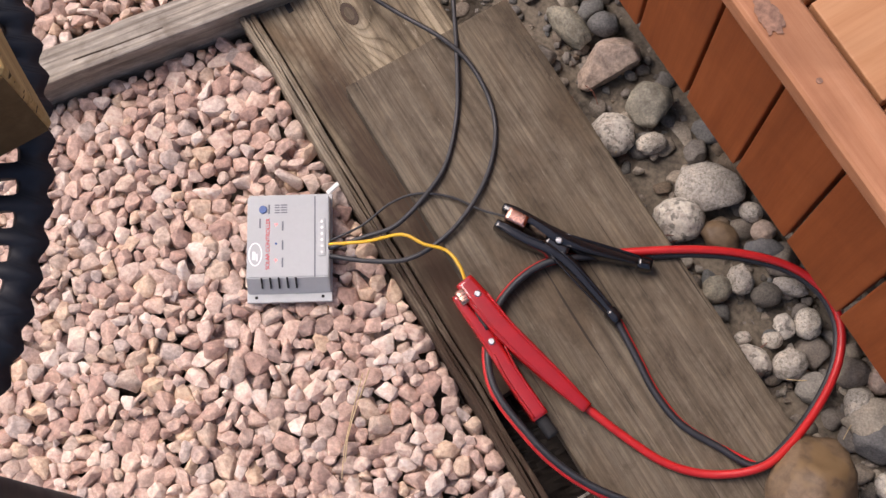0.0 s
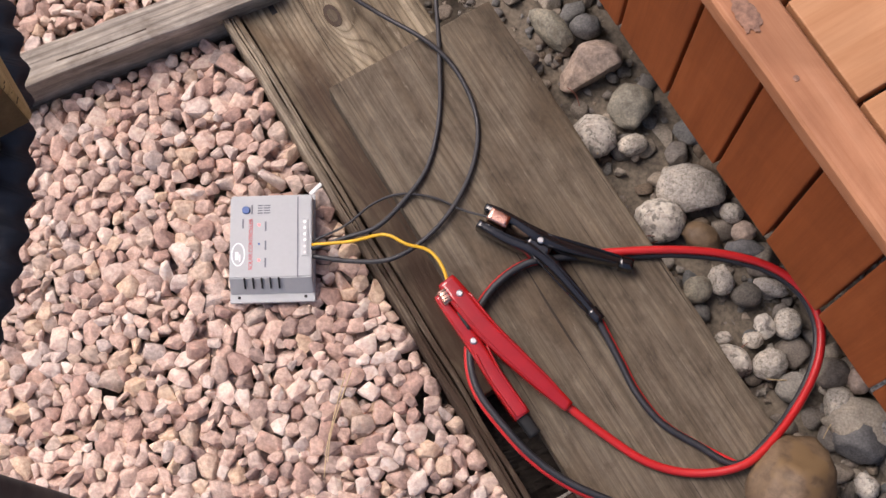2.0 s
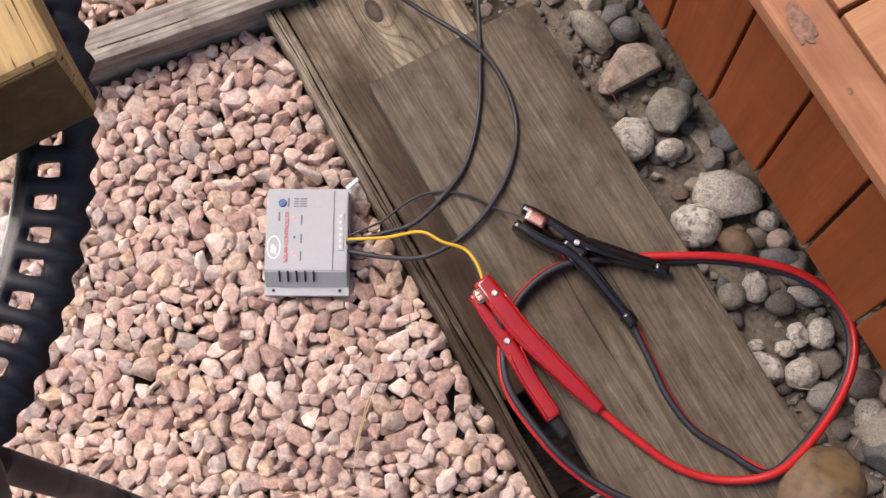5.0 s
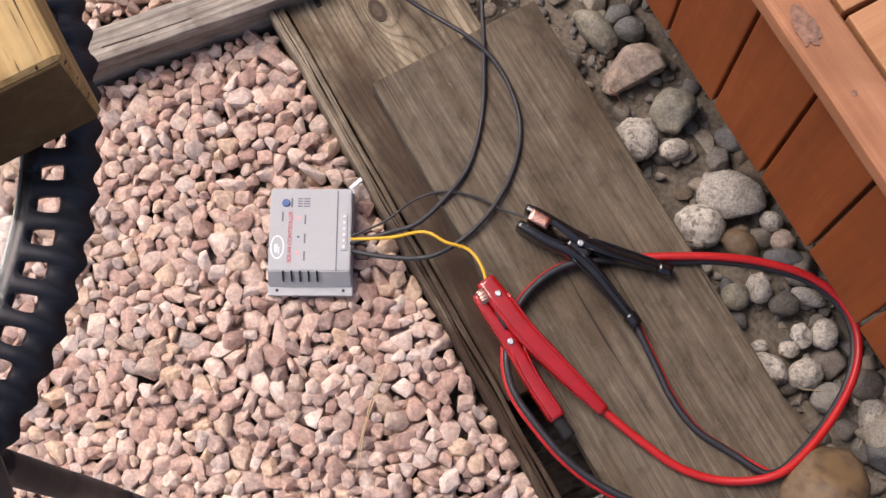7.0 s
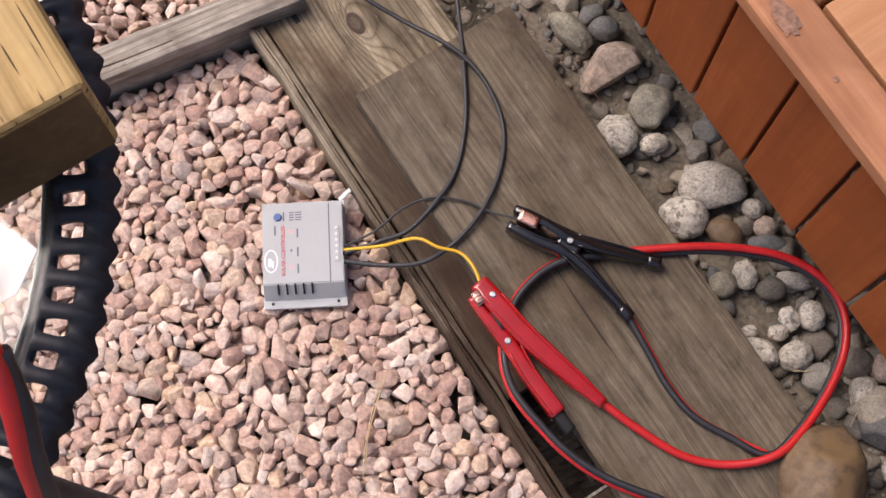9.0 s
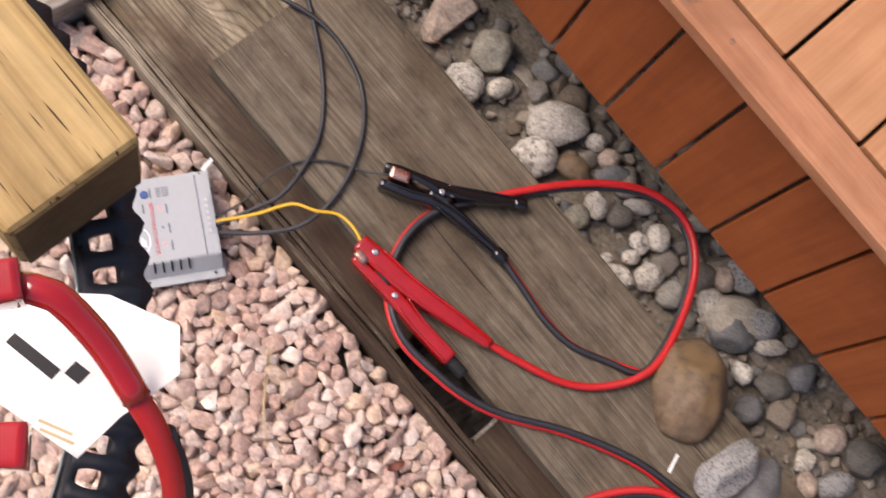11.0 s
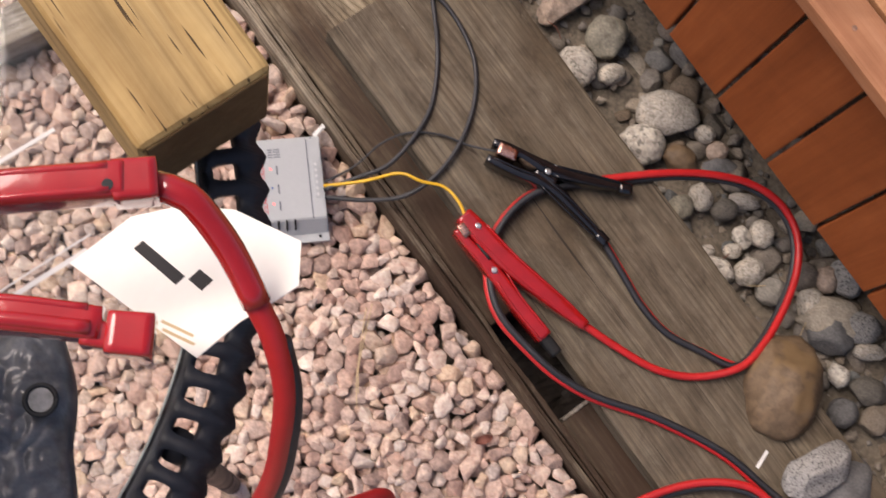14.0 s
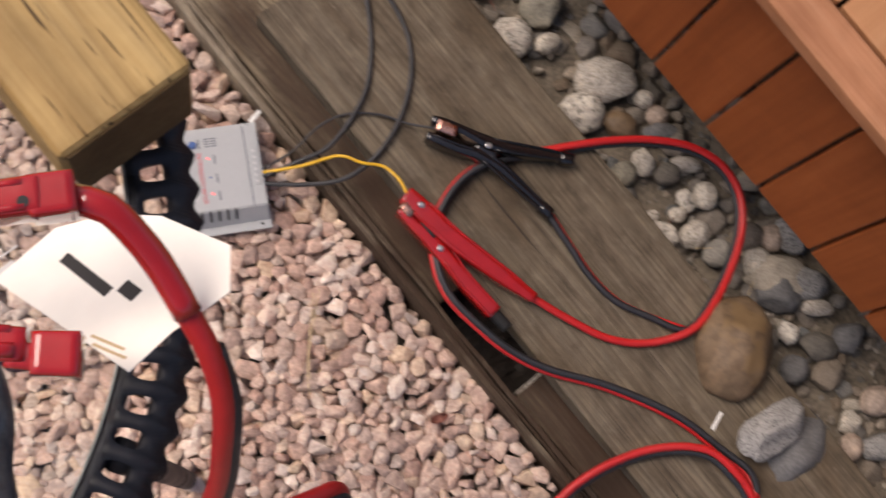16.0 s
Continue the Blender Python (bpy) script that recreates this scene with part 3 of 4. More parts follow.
REGION = (-0.95, 0.36, -0.30, 1.05)
COUNT = 3900
size = rng.gamma(11, 0.0109 / 11, COUNT).clip(0.0065, 0.0165)
places = spread(COUNT, REGION, on_gravel, size, 26, 0.97)
kinds = [chip_stone(13 + i % 9, 0.078, 2) for i in range(44)]
gravel = tagged(empty("gravel"), "loose angular pink crushed stone gravel", "gravel", kind="stuff")
one_mesh = []
for v, f in kinds:
    me = fast_mesh("gravel_stone", v, f, 38)
    me.materials.append(M_GRAVEL_ONE)
    one_mesh.append(me)
all_v, all_f, base, singles = [], [], 0, 0
for i, (x, y) in enumerate(places):
    r = size[i]
    kx, ky, kz = r * rng.uniform(1.08, 1.52), r * rng.uniform(0.94, 1.16), r * rng.uniform(0.66, 0.90)
    yaw, tip, lean = rng.uniform(0, 6.28), rng.normal(0, 0.27), rng.normal(0, 0.27)
    z = -kz * 0.74 + rng.normal(0, 0.0018)
    near = -0.28 < x < 0.08 and 0.16 < y < 0.50
    j = i % len(kinds)
    if near and singles < 300:
        m = Matrix.LocRotScale((x, y, z), Euler((tip, lean, yaw)), (kx, ky, kz))
        part("gravel_stone", one_mesh[j], None, gravel, m=m)
        singles += 1
        continue
    w = (kinds[j][0] * (kx, ky, kz)) @ turn(yaw, tip, lean).T + (x, y, z)
    all_v.append(w)
    all_f.append(kinds[j][1] + base)
    base += len(w)
low = [chip_stone(12, 0.12, 1) for _ in range(12)]
for i in range(6500):
    x, y = rng.uniform(REGION[0], REGION[1]), rng.uniform(REGION[2], REGION[3])
    if not on_gravel(x, y):
        continue
    r = rng.uniform(0.010, 0.017)
    w = (low[i % 12][0] * (r * 1.3, r, r * 0.8)) @ turn(rng.uniform(0, 6.28), rng.normal(0, 0.4), rng.normal(0, 0.4)).T + (x, y, rng.uniform(-0.030, -0.016))
    all_v.append(w)
    all_f.append(low[i % 12][1] + base)
    base += len(w)
outer = np.random.default_rng(77)
for i in range(11000):
    x, y = outer.uniform(-1.75, 0.75), outer.uniform(-1.05, 1.75)
    if (REGION[0] < x < REGION[1] and REGION[2] < y < REGION[3]) or not on_gravel(x, y):
        continue
    r = outer.uniform(0.013, 0.021)
    w = (low[i % 12][0] * (r * 1.4, r, r * 0.8)) @ turn(outer.uniform(0, 6.28), outer.normal(0, 0.3), outer.normal(0, 0.3)).T + (x, y, outer.uniform(-0.020, -0.006))
    all_v.append(w)
    all_f.append(low[i % 12][1] + base)
    base += len(w)
me = fast_mesh("gravel_bed", np.concatenate(all_v), np.concatenate(all_f), 38)
tagged(part("gravel_bed", me, M_GRAVEL, gravel), kind="stuff")

# ---- river stones ----
def big_stone(x, y, a, b, h, yaw, material, label, cuts=4, z=0.0, low=0.7):
    v = rock(ICO4, cuts, low, 0.95, 0.10)
    me = fast_mesh("river_stone", v * (a, b, h), ICO4[1], 28 if cuts > 5 else 0)
    ob = part("river_stone", me, material, m=pose(x, y, z, 0, 0, yaw))
    return tagged(ob, label, "stone", group="stones beside the deck")


big_stone(0.192, 0.690, 0.040, 0.018, 0.022, -52, M_GREENISH, "long grey-green slab-like stone among pebbles", 6)
big_stone(0.236, 0.634, 0.050, 0.032, 0.028, 20, M_ROSE, "angular rose-grey rock beside the plank", 7, low=0.5)
big_stone(0.290, 0.578, 0.032, 0.030, 0.026, 70, M_GREENISH, "rounded grey-green stone near the deck")
big_stone(0.238, 0.537, 0.030, 0.030, 0.022, 40, M_WHITE, "pale rounded stone against the plank")
big_stone(0.288, 0.524, 0.020, 0.014, 0.014, 10, M_PALE, "small pale pebble in dirt", 2)
big_stone(0.358, 0.461, 0.045, 0.033, 0.026, -15, M_PALE, "large pale speckled river stone", 3)
big_stone(0.314, 0.421, 0.034, 0.029, 0.024, 10, M_WHITE, "white mottled river stone", 3)
big_stone(0.391, 0.238, 0.026, 0.021, 0.020, -40, M_WHITE, "cream rounded pebble beside the plank", 3)
big_stone(0.436, 0.234, 0.022, 0.020, 0.020, 30, M_PALE, "pale rounded pebble beside another", 3)
big_stone(0.463, 0.284, 0.017, 0.020, 0.016, 0, M_PALE, "small cream pebble among grey ones", 2)
big_stone(0.510, 0.222, 0.022, 0.020, 0.018, 0, M_PEBBLE_ONE, "grey rounded pebble near the skirt", 3)
big_stone(0.514, 0.182, 0.019, 0.024, 0.018, -20, M_PALE, "pale pinkish pebble near the skirt", 3)
big_stone(0.430, 0.075, 0.069, 0.050, 0.044, 72, M_BROWN, "large smooth brown river stone at the plank's edge", 1, 0.058)
big_stone(0.450, -0.036, 0.056, 0.034, 0.040, 32, M_GRANITE, "broken grey granite piece with flat face", 8, 0.062, 0.5)
big_stone(0.486, -0.066, 0.062, 0.044, 0.042, 40, M_SLATE, "dark grey stone beside the granite piece", 5, 0.03)
big_stone(0.540, 0.160, 0.050, 0.030, 0.026, -20, M_PEBBLE_ONE, "flat grey stone under the skirt", 5, 0.0)
big_stone(0.150, 0.645, 0.026, 0.016, 0.016, 30, M_PEBBLE_ONE, "small grey stone beside the plank end", 5)


big_stone(0.238, 0.692, 0.022, 0.017, 0.018, 0, M_PEBBLE_ONE, "small grey-green stone beside the slab", 3)
big_stone(0.406, 0.429, 0.013, 0.015, 0.014, 60, M_PALE, "small pale oval pebble by a large stone", 2)
big_stone(0.420, 0.404, 0.017, 0.014, 0.013, 20, M_ROSE, "small pinkish tan pebble near the skirt", 3)
big_stone(0.365, 0.398, 0.025, 0.020, 0.016, -30, M_BROWN, "tan-brown flat stone beside the mottled one", 4)
big_stone(0.420, 0.380, 0.026, 0.014, 0.014, -10, M_SLATE, "dark flat stone near the skirt", 3)
big_stone(0.354, 0.331, 0.020, 0.018, 0.015, 20, M_GREENISH, "grey angular pebble against the plank", 5)
big_stone(0.386, 0.342, 0.017, 0.020, 0.015, 0, M_PALE, "pale pebble in sandy dirt", 3)
big_stone(0.446, 0.331, 0.022, 0.011, 0.012, -22, M_PALE, "long flat pale pebble in dirt", 2)
big_stone(0.416, 0.322, 0.019, 0.016, 0.013, 10, M_PEBBLE_ONE, "grey pebble behind the cable loop", 3)
big_stone(0.434, 0.282, 0.014, 0.016, 0.014, 0, M_WHITE, "cream pebble beside a larger one", 3)
big_stone(0.418, 0.265, 0.013, 0.011, 0.012, 0, M_PALE, "little pale pebble among others", 3)
big_stone(0.382, 0.268, 0.011, 0.009, 0.010, 0, M_WHITE, "little white pebble at the plank's edge", 3)
big_stone(0.463, 0.205, 0.023, 0.019, 0.015, 10, M_PEBBLE_ONE, "grey flat pebble inside the loop", 3)
big_stone(0.535, 0.140, 0.034, 0.030, 0.022, -40, M_SLATE, "blue-grey stone beside the brown one", 5)
big_stone(0.576, 0.146, 0.034, 0.024, 0.020, -15, M_GRANITE, "flat pale grey stone under the skirt", 6)
big_stone(0.537, 0.084, 0.015, 0.017, 0.014, 10, M_WHITE, "whitish angular pebble in shade", 5)
big_stone(0.586, 0.110, 0.024, 0.012, 0.012, -10, M_PALE, "pale thin sliver of stone", 6)
big_stone(0.574, 0.058, 0.027, 0.020, 0.018, -20, M_PEBBLE_ONE, "grey rounded stone among pebbles", 4)
big_stone(0.621, 0.064, 0.026, 0.022, 0.018, 30, M_SLATE, "dark slate stone near the skirt", 4)
big_stone(0.532, 0.034, 0.022, 0.020, 0.018, 10, M_SLATE, "blue-grey pebble by the granite", 5)
big_stone(0.578, 0.020, 0.026, 0.020, 0.015, 40, M_PEBBLE_ONE, "dusty grey stone in dirt", 6)
big_stone(0.640, -0.027, 0.024, 0.020, 0.020, 20, M_ROSE, "tan rounded stone with a rusty side", 4)
big_stone(0.681, -0.061, 0.034, 0.026, 0.022, -40, M_PEBBLE_ONE, "large grey-brown stone near the skirt", 5)
big_stone(0.593, -0.047, 0.018, 0.015, 0.014, 30, M_PALE, "pale angular pebble in dirt", 6)
big_stone(0.630, -0.086, 0.030, 0.020, 0.018, 0, M_GRANITE, "flat grey speckled stone among pebbles", 4)
big_stone(0.586, -0.080, 0.020, 0.018, 0.016, 50, M_ROSE, "small rose-grey stone among pebbles", 5)
big_stone(0.572, 0.212, 0.022, 0.028, 0.018, 20, M_GRANITE, "pale grey stone against the skirt", 3)
big_stone(0.543, 0.213, 0.016, 0.019, 0.015, -10, M_ROSE, "pinkish grey pebble among stones", 3)


def on_pebbles(x, y):
    s, o = plan(x, y)
    return (o < 0.72) & ((o > 0.452) | ((s < -0.60) & (o > 0.385)))


size = rng.gamma(4, 0.0105 / 4, 560).clip(0.004, 0.024)
places = spread(560, (-0.05, 1.05, -0.55, 0.95), on_pebbles, size, 20, 0.9)
kinds = [rock(ICO3, 8, 0.55, 0.9, 0.10) for _ in range(20)]
pebbles = tagged(empty("river_pebbles"), "mixed grey and tan river pebbles over dirt", "pebbles", kind="stuff")
one_mesh = []
for v in kinds:
    me = fast_mesh("pebble", v, ICO3[1])
    me.materials.append(M_PEBBLE_ONE)
    one_mesh.append(me)
all_v, all_f, base, singles = [], [], 0, 0
for i, (x, y) in enumerate(places):
    r = size[i]
    k3 = np.array((r * rng.uniform(1.0, 1.35), r * rng.uniform(0.85, 1.05), r * rng.uniform(0.6, 0.9)))
    yaw, tip, lean = rng.uniform(0, 6.28), rng.normal(0, 0.25), rng.normal(0, 0.25)
    z = -0.016 + rng.normal(0, 0.004)
    j = i % len(kinds)
    if r > 0.009 and singles < 280 and plan(x, y)[1] < 0.56:
        part("pebble", one_mesh[j], None, pebbles, m=Matrix.LocRotScale((x, y, z), Euler((tip, lean, yaw)), k3))
        singles += 1
        continue
    w = (kinds[j] * k3) @ turn(yaw, tip, lean).T + (x, y, z)
    all_v.append(w)
    all_f.append(ICO3[1] + base)
    base += len(w)
for i in range(7000):
    x, y = rng.uniform(-0.05, 1.0), rng.uniform(-0.5, 0.95)
    if not on_pebbles(x, y):
        continue
    r = min(0.007, max(0.0015, rng.gamma(3, 0.0012)))
    w = (low[i % 12][0] * (r * 1.3, r, r * 0.8)) @ turn(rng.uniform(0, 6.28), 0.2, 0.2).T + (x, y, rng.uniform(-0.026, -0.018))
    all_v.append(w)
    all_f.append(low[i % 12][1] + base)
    base += len(w)
me = fast_mesh("pebble_bed", np.concatenate(all_v), np.concatenate(all_f))
tagged(part("pebble_bed", me, M_PEBBLE, pebbles), kind="stuff")
bm = bmesh.new()
bmesh.ops.create_grid(bm, x_segments=120, y_segments=40, size=0.5)
for v in bm.verts:
    v.co = (v.co.x * 2.4 + 0.05, v.co.y * 0.36 + 0.62, 0)
    v.co.z = -0.020 + 0.006 * noise.noise(v.co * 18) + 0.003 * noise.noise(v.co * 70)
tagged(part("dirt_bed", bm, M_DIRT, m=ALONG), "grey-brown sandy dirt between river stones", "dirt", kind="structure")

# ---- solar controller ----
ctrl = tagged(empty("solar_controller", pose(-0.171, 0.397, 0.006)), "grey plastic solar charge controller lying on gravel", "solar controller")
part("base_plate", box(-0.0525, 0.0525, -0.0700, 0.0690, 0, 0.005, 0.001), M_CASE, ctrl)
bm = bmesh.new()
b = bm.verts.new
lowz, topz = 0.005, 0.027
low4 = [b(p) for p in ((-0.0515, -0.060, lowz), (0.0515, -0.060, lowz), (0.0515, 0.062, lowz), (-0.0515, 0.062, lowz))]
top4 = [b(p) for p in ((-0.0505, -0.044, topz), (0.0505, -0.044, topz), (0.0505, 0.060, topz), (-0.0505, 0.060, topz))]
bm.faces.new(low4[::-1])
bm.faces.new(top4)
for i in range(4):
    bm.faces.new((low4[i], low4[(i + 1) % 4], top4[(i + 1) % 4], top4[i]))
bmesh.ops.bevel(bm, geom=list(bm.edges), offset=0.0012, segments=2, affect="EDGES")
part("housing", bm, M_CASE, ctrl)
part("terminal_groove", box(0.0325, 0.0340, -0.044, 0.059, 0.0265, 0.0273), M_LABEL_GREY, ctrl, "dark seam")
block = part("terminal_block", box(0.0380, 0.0460, -0.018, 0.030, 0.0265, 0.0282, 0.0005), M_CASE, ctrl)
for i in range(6):
    part("terminal_screw", cyl(0.0017, 0.0012, 12), M_STEEL, block, m=pose(0.042, -0.0135 + i * 0.0078, 0.0280))
for i in range(5):
    part("vent_slot", box(-0.0012, 0.0012, -0.0100, 0.0065, 0, 0.0012, 0.0005), M_CASEDARK, ctrl, "black vent slot",
         m=pose(-0.0320 + i * 0.0105, -0.0480, 0.0228, 50, 0, 0))
for x in (-0.041, 0.041):
    for y in (-0.0635, 0.0650):
        part("screw_hole", cyl(0.0020, 0.0006, 12), M_CASEDARK, ctrl, "dark screw hole", m=pose(x, y, 0.005))
part("button", cyl(0.0052, 0.0022, 24, 0.0048, 0.0004), M_BLUE, ctrl, "round blue button", m=pose(-0.031, 0.043, 0.0268))
part("sticker", box(-0.0175, 0.0000, 0.0365, 0.0505, 0.0268, 0.0273), M_CASE, ctrl, "small printed sticker")
for i, (x0, x1) in enumerate(((-0.0165, -0.0105), (-0.0090, -0.0010))):
    for j in range(4):
        part("print_bar", box(x0, x1, 0.0380 + j * 0.0032, 0.0395 + j * 0.0032, 0.0272, 0.0275), M_LABEL_GREY, ctrl)
for y, x in ((0.0255, -0.0345), (0.0215, -0.0065), (-0.0030, -0.0065), (-0.0250, -0.0065), (0.0435, -0.0235)):
    part("print_bar", box(x - 0.0010, x + 0.0010, y - 0.0060, y + 0.0060, 0.0268, 0.0273), M_LABEL_GREY, ctrl)
for y, mm in ((0.0235, M_LED), (-0.0010, M_BLUE), (-0.0220, M_LED)):
    part("indicator_light", cyl(0.0014, 0.0010, 12), mm, ctrl, m=pose(-0.0145, y, 0.0268))
ring = bmesh.new()
loops = [[ring.verts.new((math.cos(a) * rx, math.sin(a) * ry, 0)) for a in np.linspace(0, 2 * math.pi, 41)[:-1]] for rx, ry in ((0.0086, 0.0150), (0.0070, 0.0134))]
for i in range(40):
    ring.faces.new((loops[0][i], loops[0][(i + 1) % 40], loops[1][(i + 1) % 40], loops[1][i]))
emblem = part("oval_emblem", ring, M_LABEL_WHITE, ctrl, "white oval ring emblem", m=pose(-0.0400, -0.0140, 0.0274))
part("emblem_bar", box(-0.0035, 0.0005, -0.007, 0.0035, -0.0003, 0.0002, 0.0001), M_LABEL_WHITE, emblem)
part("emblem_bar", box(0.0012, 0.0030, -0.009, 0.0005, -0.0003, 0.0002, 0.0001), M_LABEL_WHITE, emblem)
txt = bpy.data.curves.new("lettering", "FONT")
txt.body, txt.size, txt.align_x, txt.align_y, txt.extrude = "SOLAR CONTROLLER", 0.0072, "CENTER", "CENTER", 0.0001
txt.space_character = 0.92
tob = new("lettering_source", txt)
bpy.context.view_layer.update()
tme = bpy.data.meshes.new_from_object(tob.evaluated_get(bpy.context.evaluated_depsgraph_get()))
bpy.data.objects.remove(tob)
part("lettering", tme, M_LABEL_RED, ctrl, "red printed lettering", m=pose(-0.0245, -0.0010, 0.0274, 0, 0, 90))

# ---- wires ----
def wire(name, points, r, material, label, cat="wire"):
    return tagged(part(name, tube(name, points, r), material), label, cat)


wire("grey_wire", [(-0.121, 0.389, 0.030), (-0.072, 0.400, 0.042), (-0.037, 0.410, 0.050), (-0.002, 0.441, 0.062), (0.026, 0.484, 0.0605), (0.041, 0.549, 0.0605),
     (0.043, 0.624, 0.062), (0.041, 0.702, 0.050), (0.037, 0.78, 0.045), (0.02, 0.95, 0.03)], 0.0030, M_GREYWIRE, "dark grey insulated cable curving over the plank")
wire("grey_wire", [(-0.121, 0.380, 0.028), (-0.073, 0.370, 0.036), (-0.024, 0.367, 0.050), (0.017, 0.386, 0.062), (0.052, 0.423, 0.064), (0.078, 0.473, 0.062),
     (0.088, 0.524, 0.0605), (0.081, 0.569, 0.0605), (0.058, 0.615, 0.064), (0.023, 0.650, 0.066), (-0.033, 0.690, 0.060), (-0.09, 0.732, 0.062), (-0.14, 0.80, 0.03)],
     0.0030, M_GREYWIRE, "dark grey insulated cable looping over the plank end")
wire("thin_wire", [(-0.121, 0.398, 0.030), (-0.079, 0.415, 0.038), (-0.044, 0.438, 0.050), (-0.009, 0.446, 0.062), (0.032, 0.440, 0.062), (0.066, 0.422, 0.066), (0.099, 0.407, 0.080)],
     0.0015, M_GREYWIRE, "thin grey wire running to the black clamp")
wire("yellow_wire", [(-0.121, 0.394, 0.030), (-0.072, 0.391, 0.050), (-0.029, 0.391, 0.075), (-0.003, 0.377, 0.080), (0.024, 0.368, 0.080), (0.040, 0.345, 0.085), (0.047, 0.318, 0.084)],
     0.0021, M_YELLOW, "yellow insulated wire from controller to red clamp")

# ---- jumper cable with clamps on the plank ----
red_clamp = tagged(empty("red_clamp", pose(0.074, 0.256, 0.058)), "red vinyl jumper cable clamp lying on the plank", "cable clamp")
INV = red_clamp.matrix_basis.inverted()


def at_world(ob, root):
    ob.matrix_basis = root.matrix_basis.inverted()
    return ob


at_world(part("long_arm", loft("long_arm", [(0.0435, 0.3290, 0.075, 0.024, 0.030), (0.060, 0.307, 0.076, 0.027, 0.030), (0.085, 0.274, 0.076, 0.027, 0.029),
         (0.115, 0.242, 0.075, 0.026, 0.027), (0.150, 0.207, 0.073, 0.022, 0.024), (0.181, 0.177, 0.071, 0.014, 0.016)], 5.0, 24), M_RED, red_clamp), red_clamp)
arm = at_world(part("short_arm", loft("short_arm", [(0.0335, 0.3120, 0.073, 0.012, 0.026), (0.046, 0.292, 0.073, 0.013, 0.026), (0.061, 0.272, 0.073, 0.017, 0.025),
         (0.076, 0.250, 0.072, 0.019, 0.024), (0.098, 0.213, 0.071, 0.021, 0.024), (0.127, 0.168, 0.070, 0.021, 0.024)], 5.0, 24), M_RED, red_clamp), red_clamp)
part("open_end", loft("open_end", [(0.1245, 0.1715, 0.070, 0.016, 0.019), (0.1410, 0.1470, 0.068, 0.015, 0.017)]), M_CASEDARK, arm, "dark hollow end")
jaw = at_world(part("copper_jaw", loft("copper_jaw", [(0.0375, 0.3170, 0.0775, 0.013, 0.025), (0.0460, 0.3020, 0.0775, 0.013, 0.025)], 8), M_COPPER, red_clamp, "copper toothed jaw"), red_clamp)
for i in range(4):
    part("tooth", box(-0.0055, 0.0055, -0.0004, 0.0004, 0, 0.0005), M_KNOT, jaw, "dark gap between copper teeth", m=pose(0.0388 + i * 0.0022, 0.3146 - i * 0.0038, 0.0898, 0, 0, 30))
for x, y, z in ((0.059, 0.312, 0.0903), (0.0735, 0.2560, 0.0838)):
    part("rivet", cyl(0.0047, 0.0022, 20, 0.0034, 0.0006), M_STEEL, red_clamp, "bright steel rivet", m=INV @ pose(x, y, z))
at_world(part("jaw_gap", loft("jaw_gap", [(0.0560, 0.2920, 0.0800, 0.003, 0.014), (0.0620, 0.2825, 0.0800, 0.008, 0.014), (0.0690, 0.2700, 0.0800, 0.005, 0.014)], 2.5), M_CASEDARK, red_clamp, "dark gap behind the jaw"), red_clamp)
for off, r in ((-0.0085, 0.0016), (0.0080, 0.0012)):
    run = [(0.082 + off * 0.80, 0.2460 + off * 0.6, 0.0838), (0.098 + off * 0.82, 0.2130 + off * 0.5, 0.0828), (0.126 + off * 0.8, 0.1700 + off * 0.5, 0.0815)]
    part("rolled_edge", tube("rolled_edge", run, r, 8), M_RED, red_clamp, m=INV)
for off in (-0.0105, 0.0105):
    run = [(0.062 + off * 0.78, 0.3060 + off * 0.62, 0.0900), (0.100 + off * 0.70, 0.2580 + off * 0.60, 0.0885), (0.150 + off * 0.60, 0.2070 + off * 0.55, 0.0835), (0.172 + off * 0.4, 0.1855 + off * 0.4, 0.0785)]
    part("rolled_edge", tube("rolled_edge", run, 0.0014, 8), M_RED, red_clamp, m=INV)
part("cuff", loft("cuff", [(0.1660, 0.1915, 0.0715, 0.0175, 0.0200), (0.1800, 0.1780, 0.0705, 0.0150, 0.0170)], 4), M_RED, red_clamp, m=INV)
at_world(part("pivot_spring", loft("pivot_spring", [(0.066, 0.283, 0.070, 0.018, 0.018), (0.080, 0.262, 0.070, 0.018, 0.018)], 2), M_CASEDARK, red_clamp, "dark spring in the pivot"), red_clamp)

black_clamp = tagged(empty("black_clamp", pose(0.157, 0.373, 0.058)), "black vinyl jumper cable clamp with copper jaw on the plank", "cable clamp")
arm = at_world(part("arm", loft("arm", [(0.0935, 0.4190, 0.077, 0.0107, 0.024), (0.108, 0.4110, 0.078, 0.0139, 0.026), (0.130, 0.398, 0.078, 0.0131, 0.026), (0.152, 0.383, 0.077, 0.0180, 0.026),
         (0.185, 0.368, 0.075, 0.0164, 0.024), (0.222, 0.357, 0.073, 0.0139, 0.021), (0.258, 0.347, 0.071, 0.0098, 0.018)], 4.5, 24), M_BLACK, black_clamp), black_clamp)
part("rubber_tip", loft("rubber_tip", [(0.250, 0.3485, 0.071, 0.0170, 0.021), (0.2660, 0.3440, 0.071, 0.0160, 0.020)]), M_BLACK, arm)
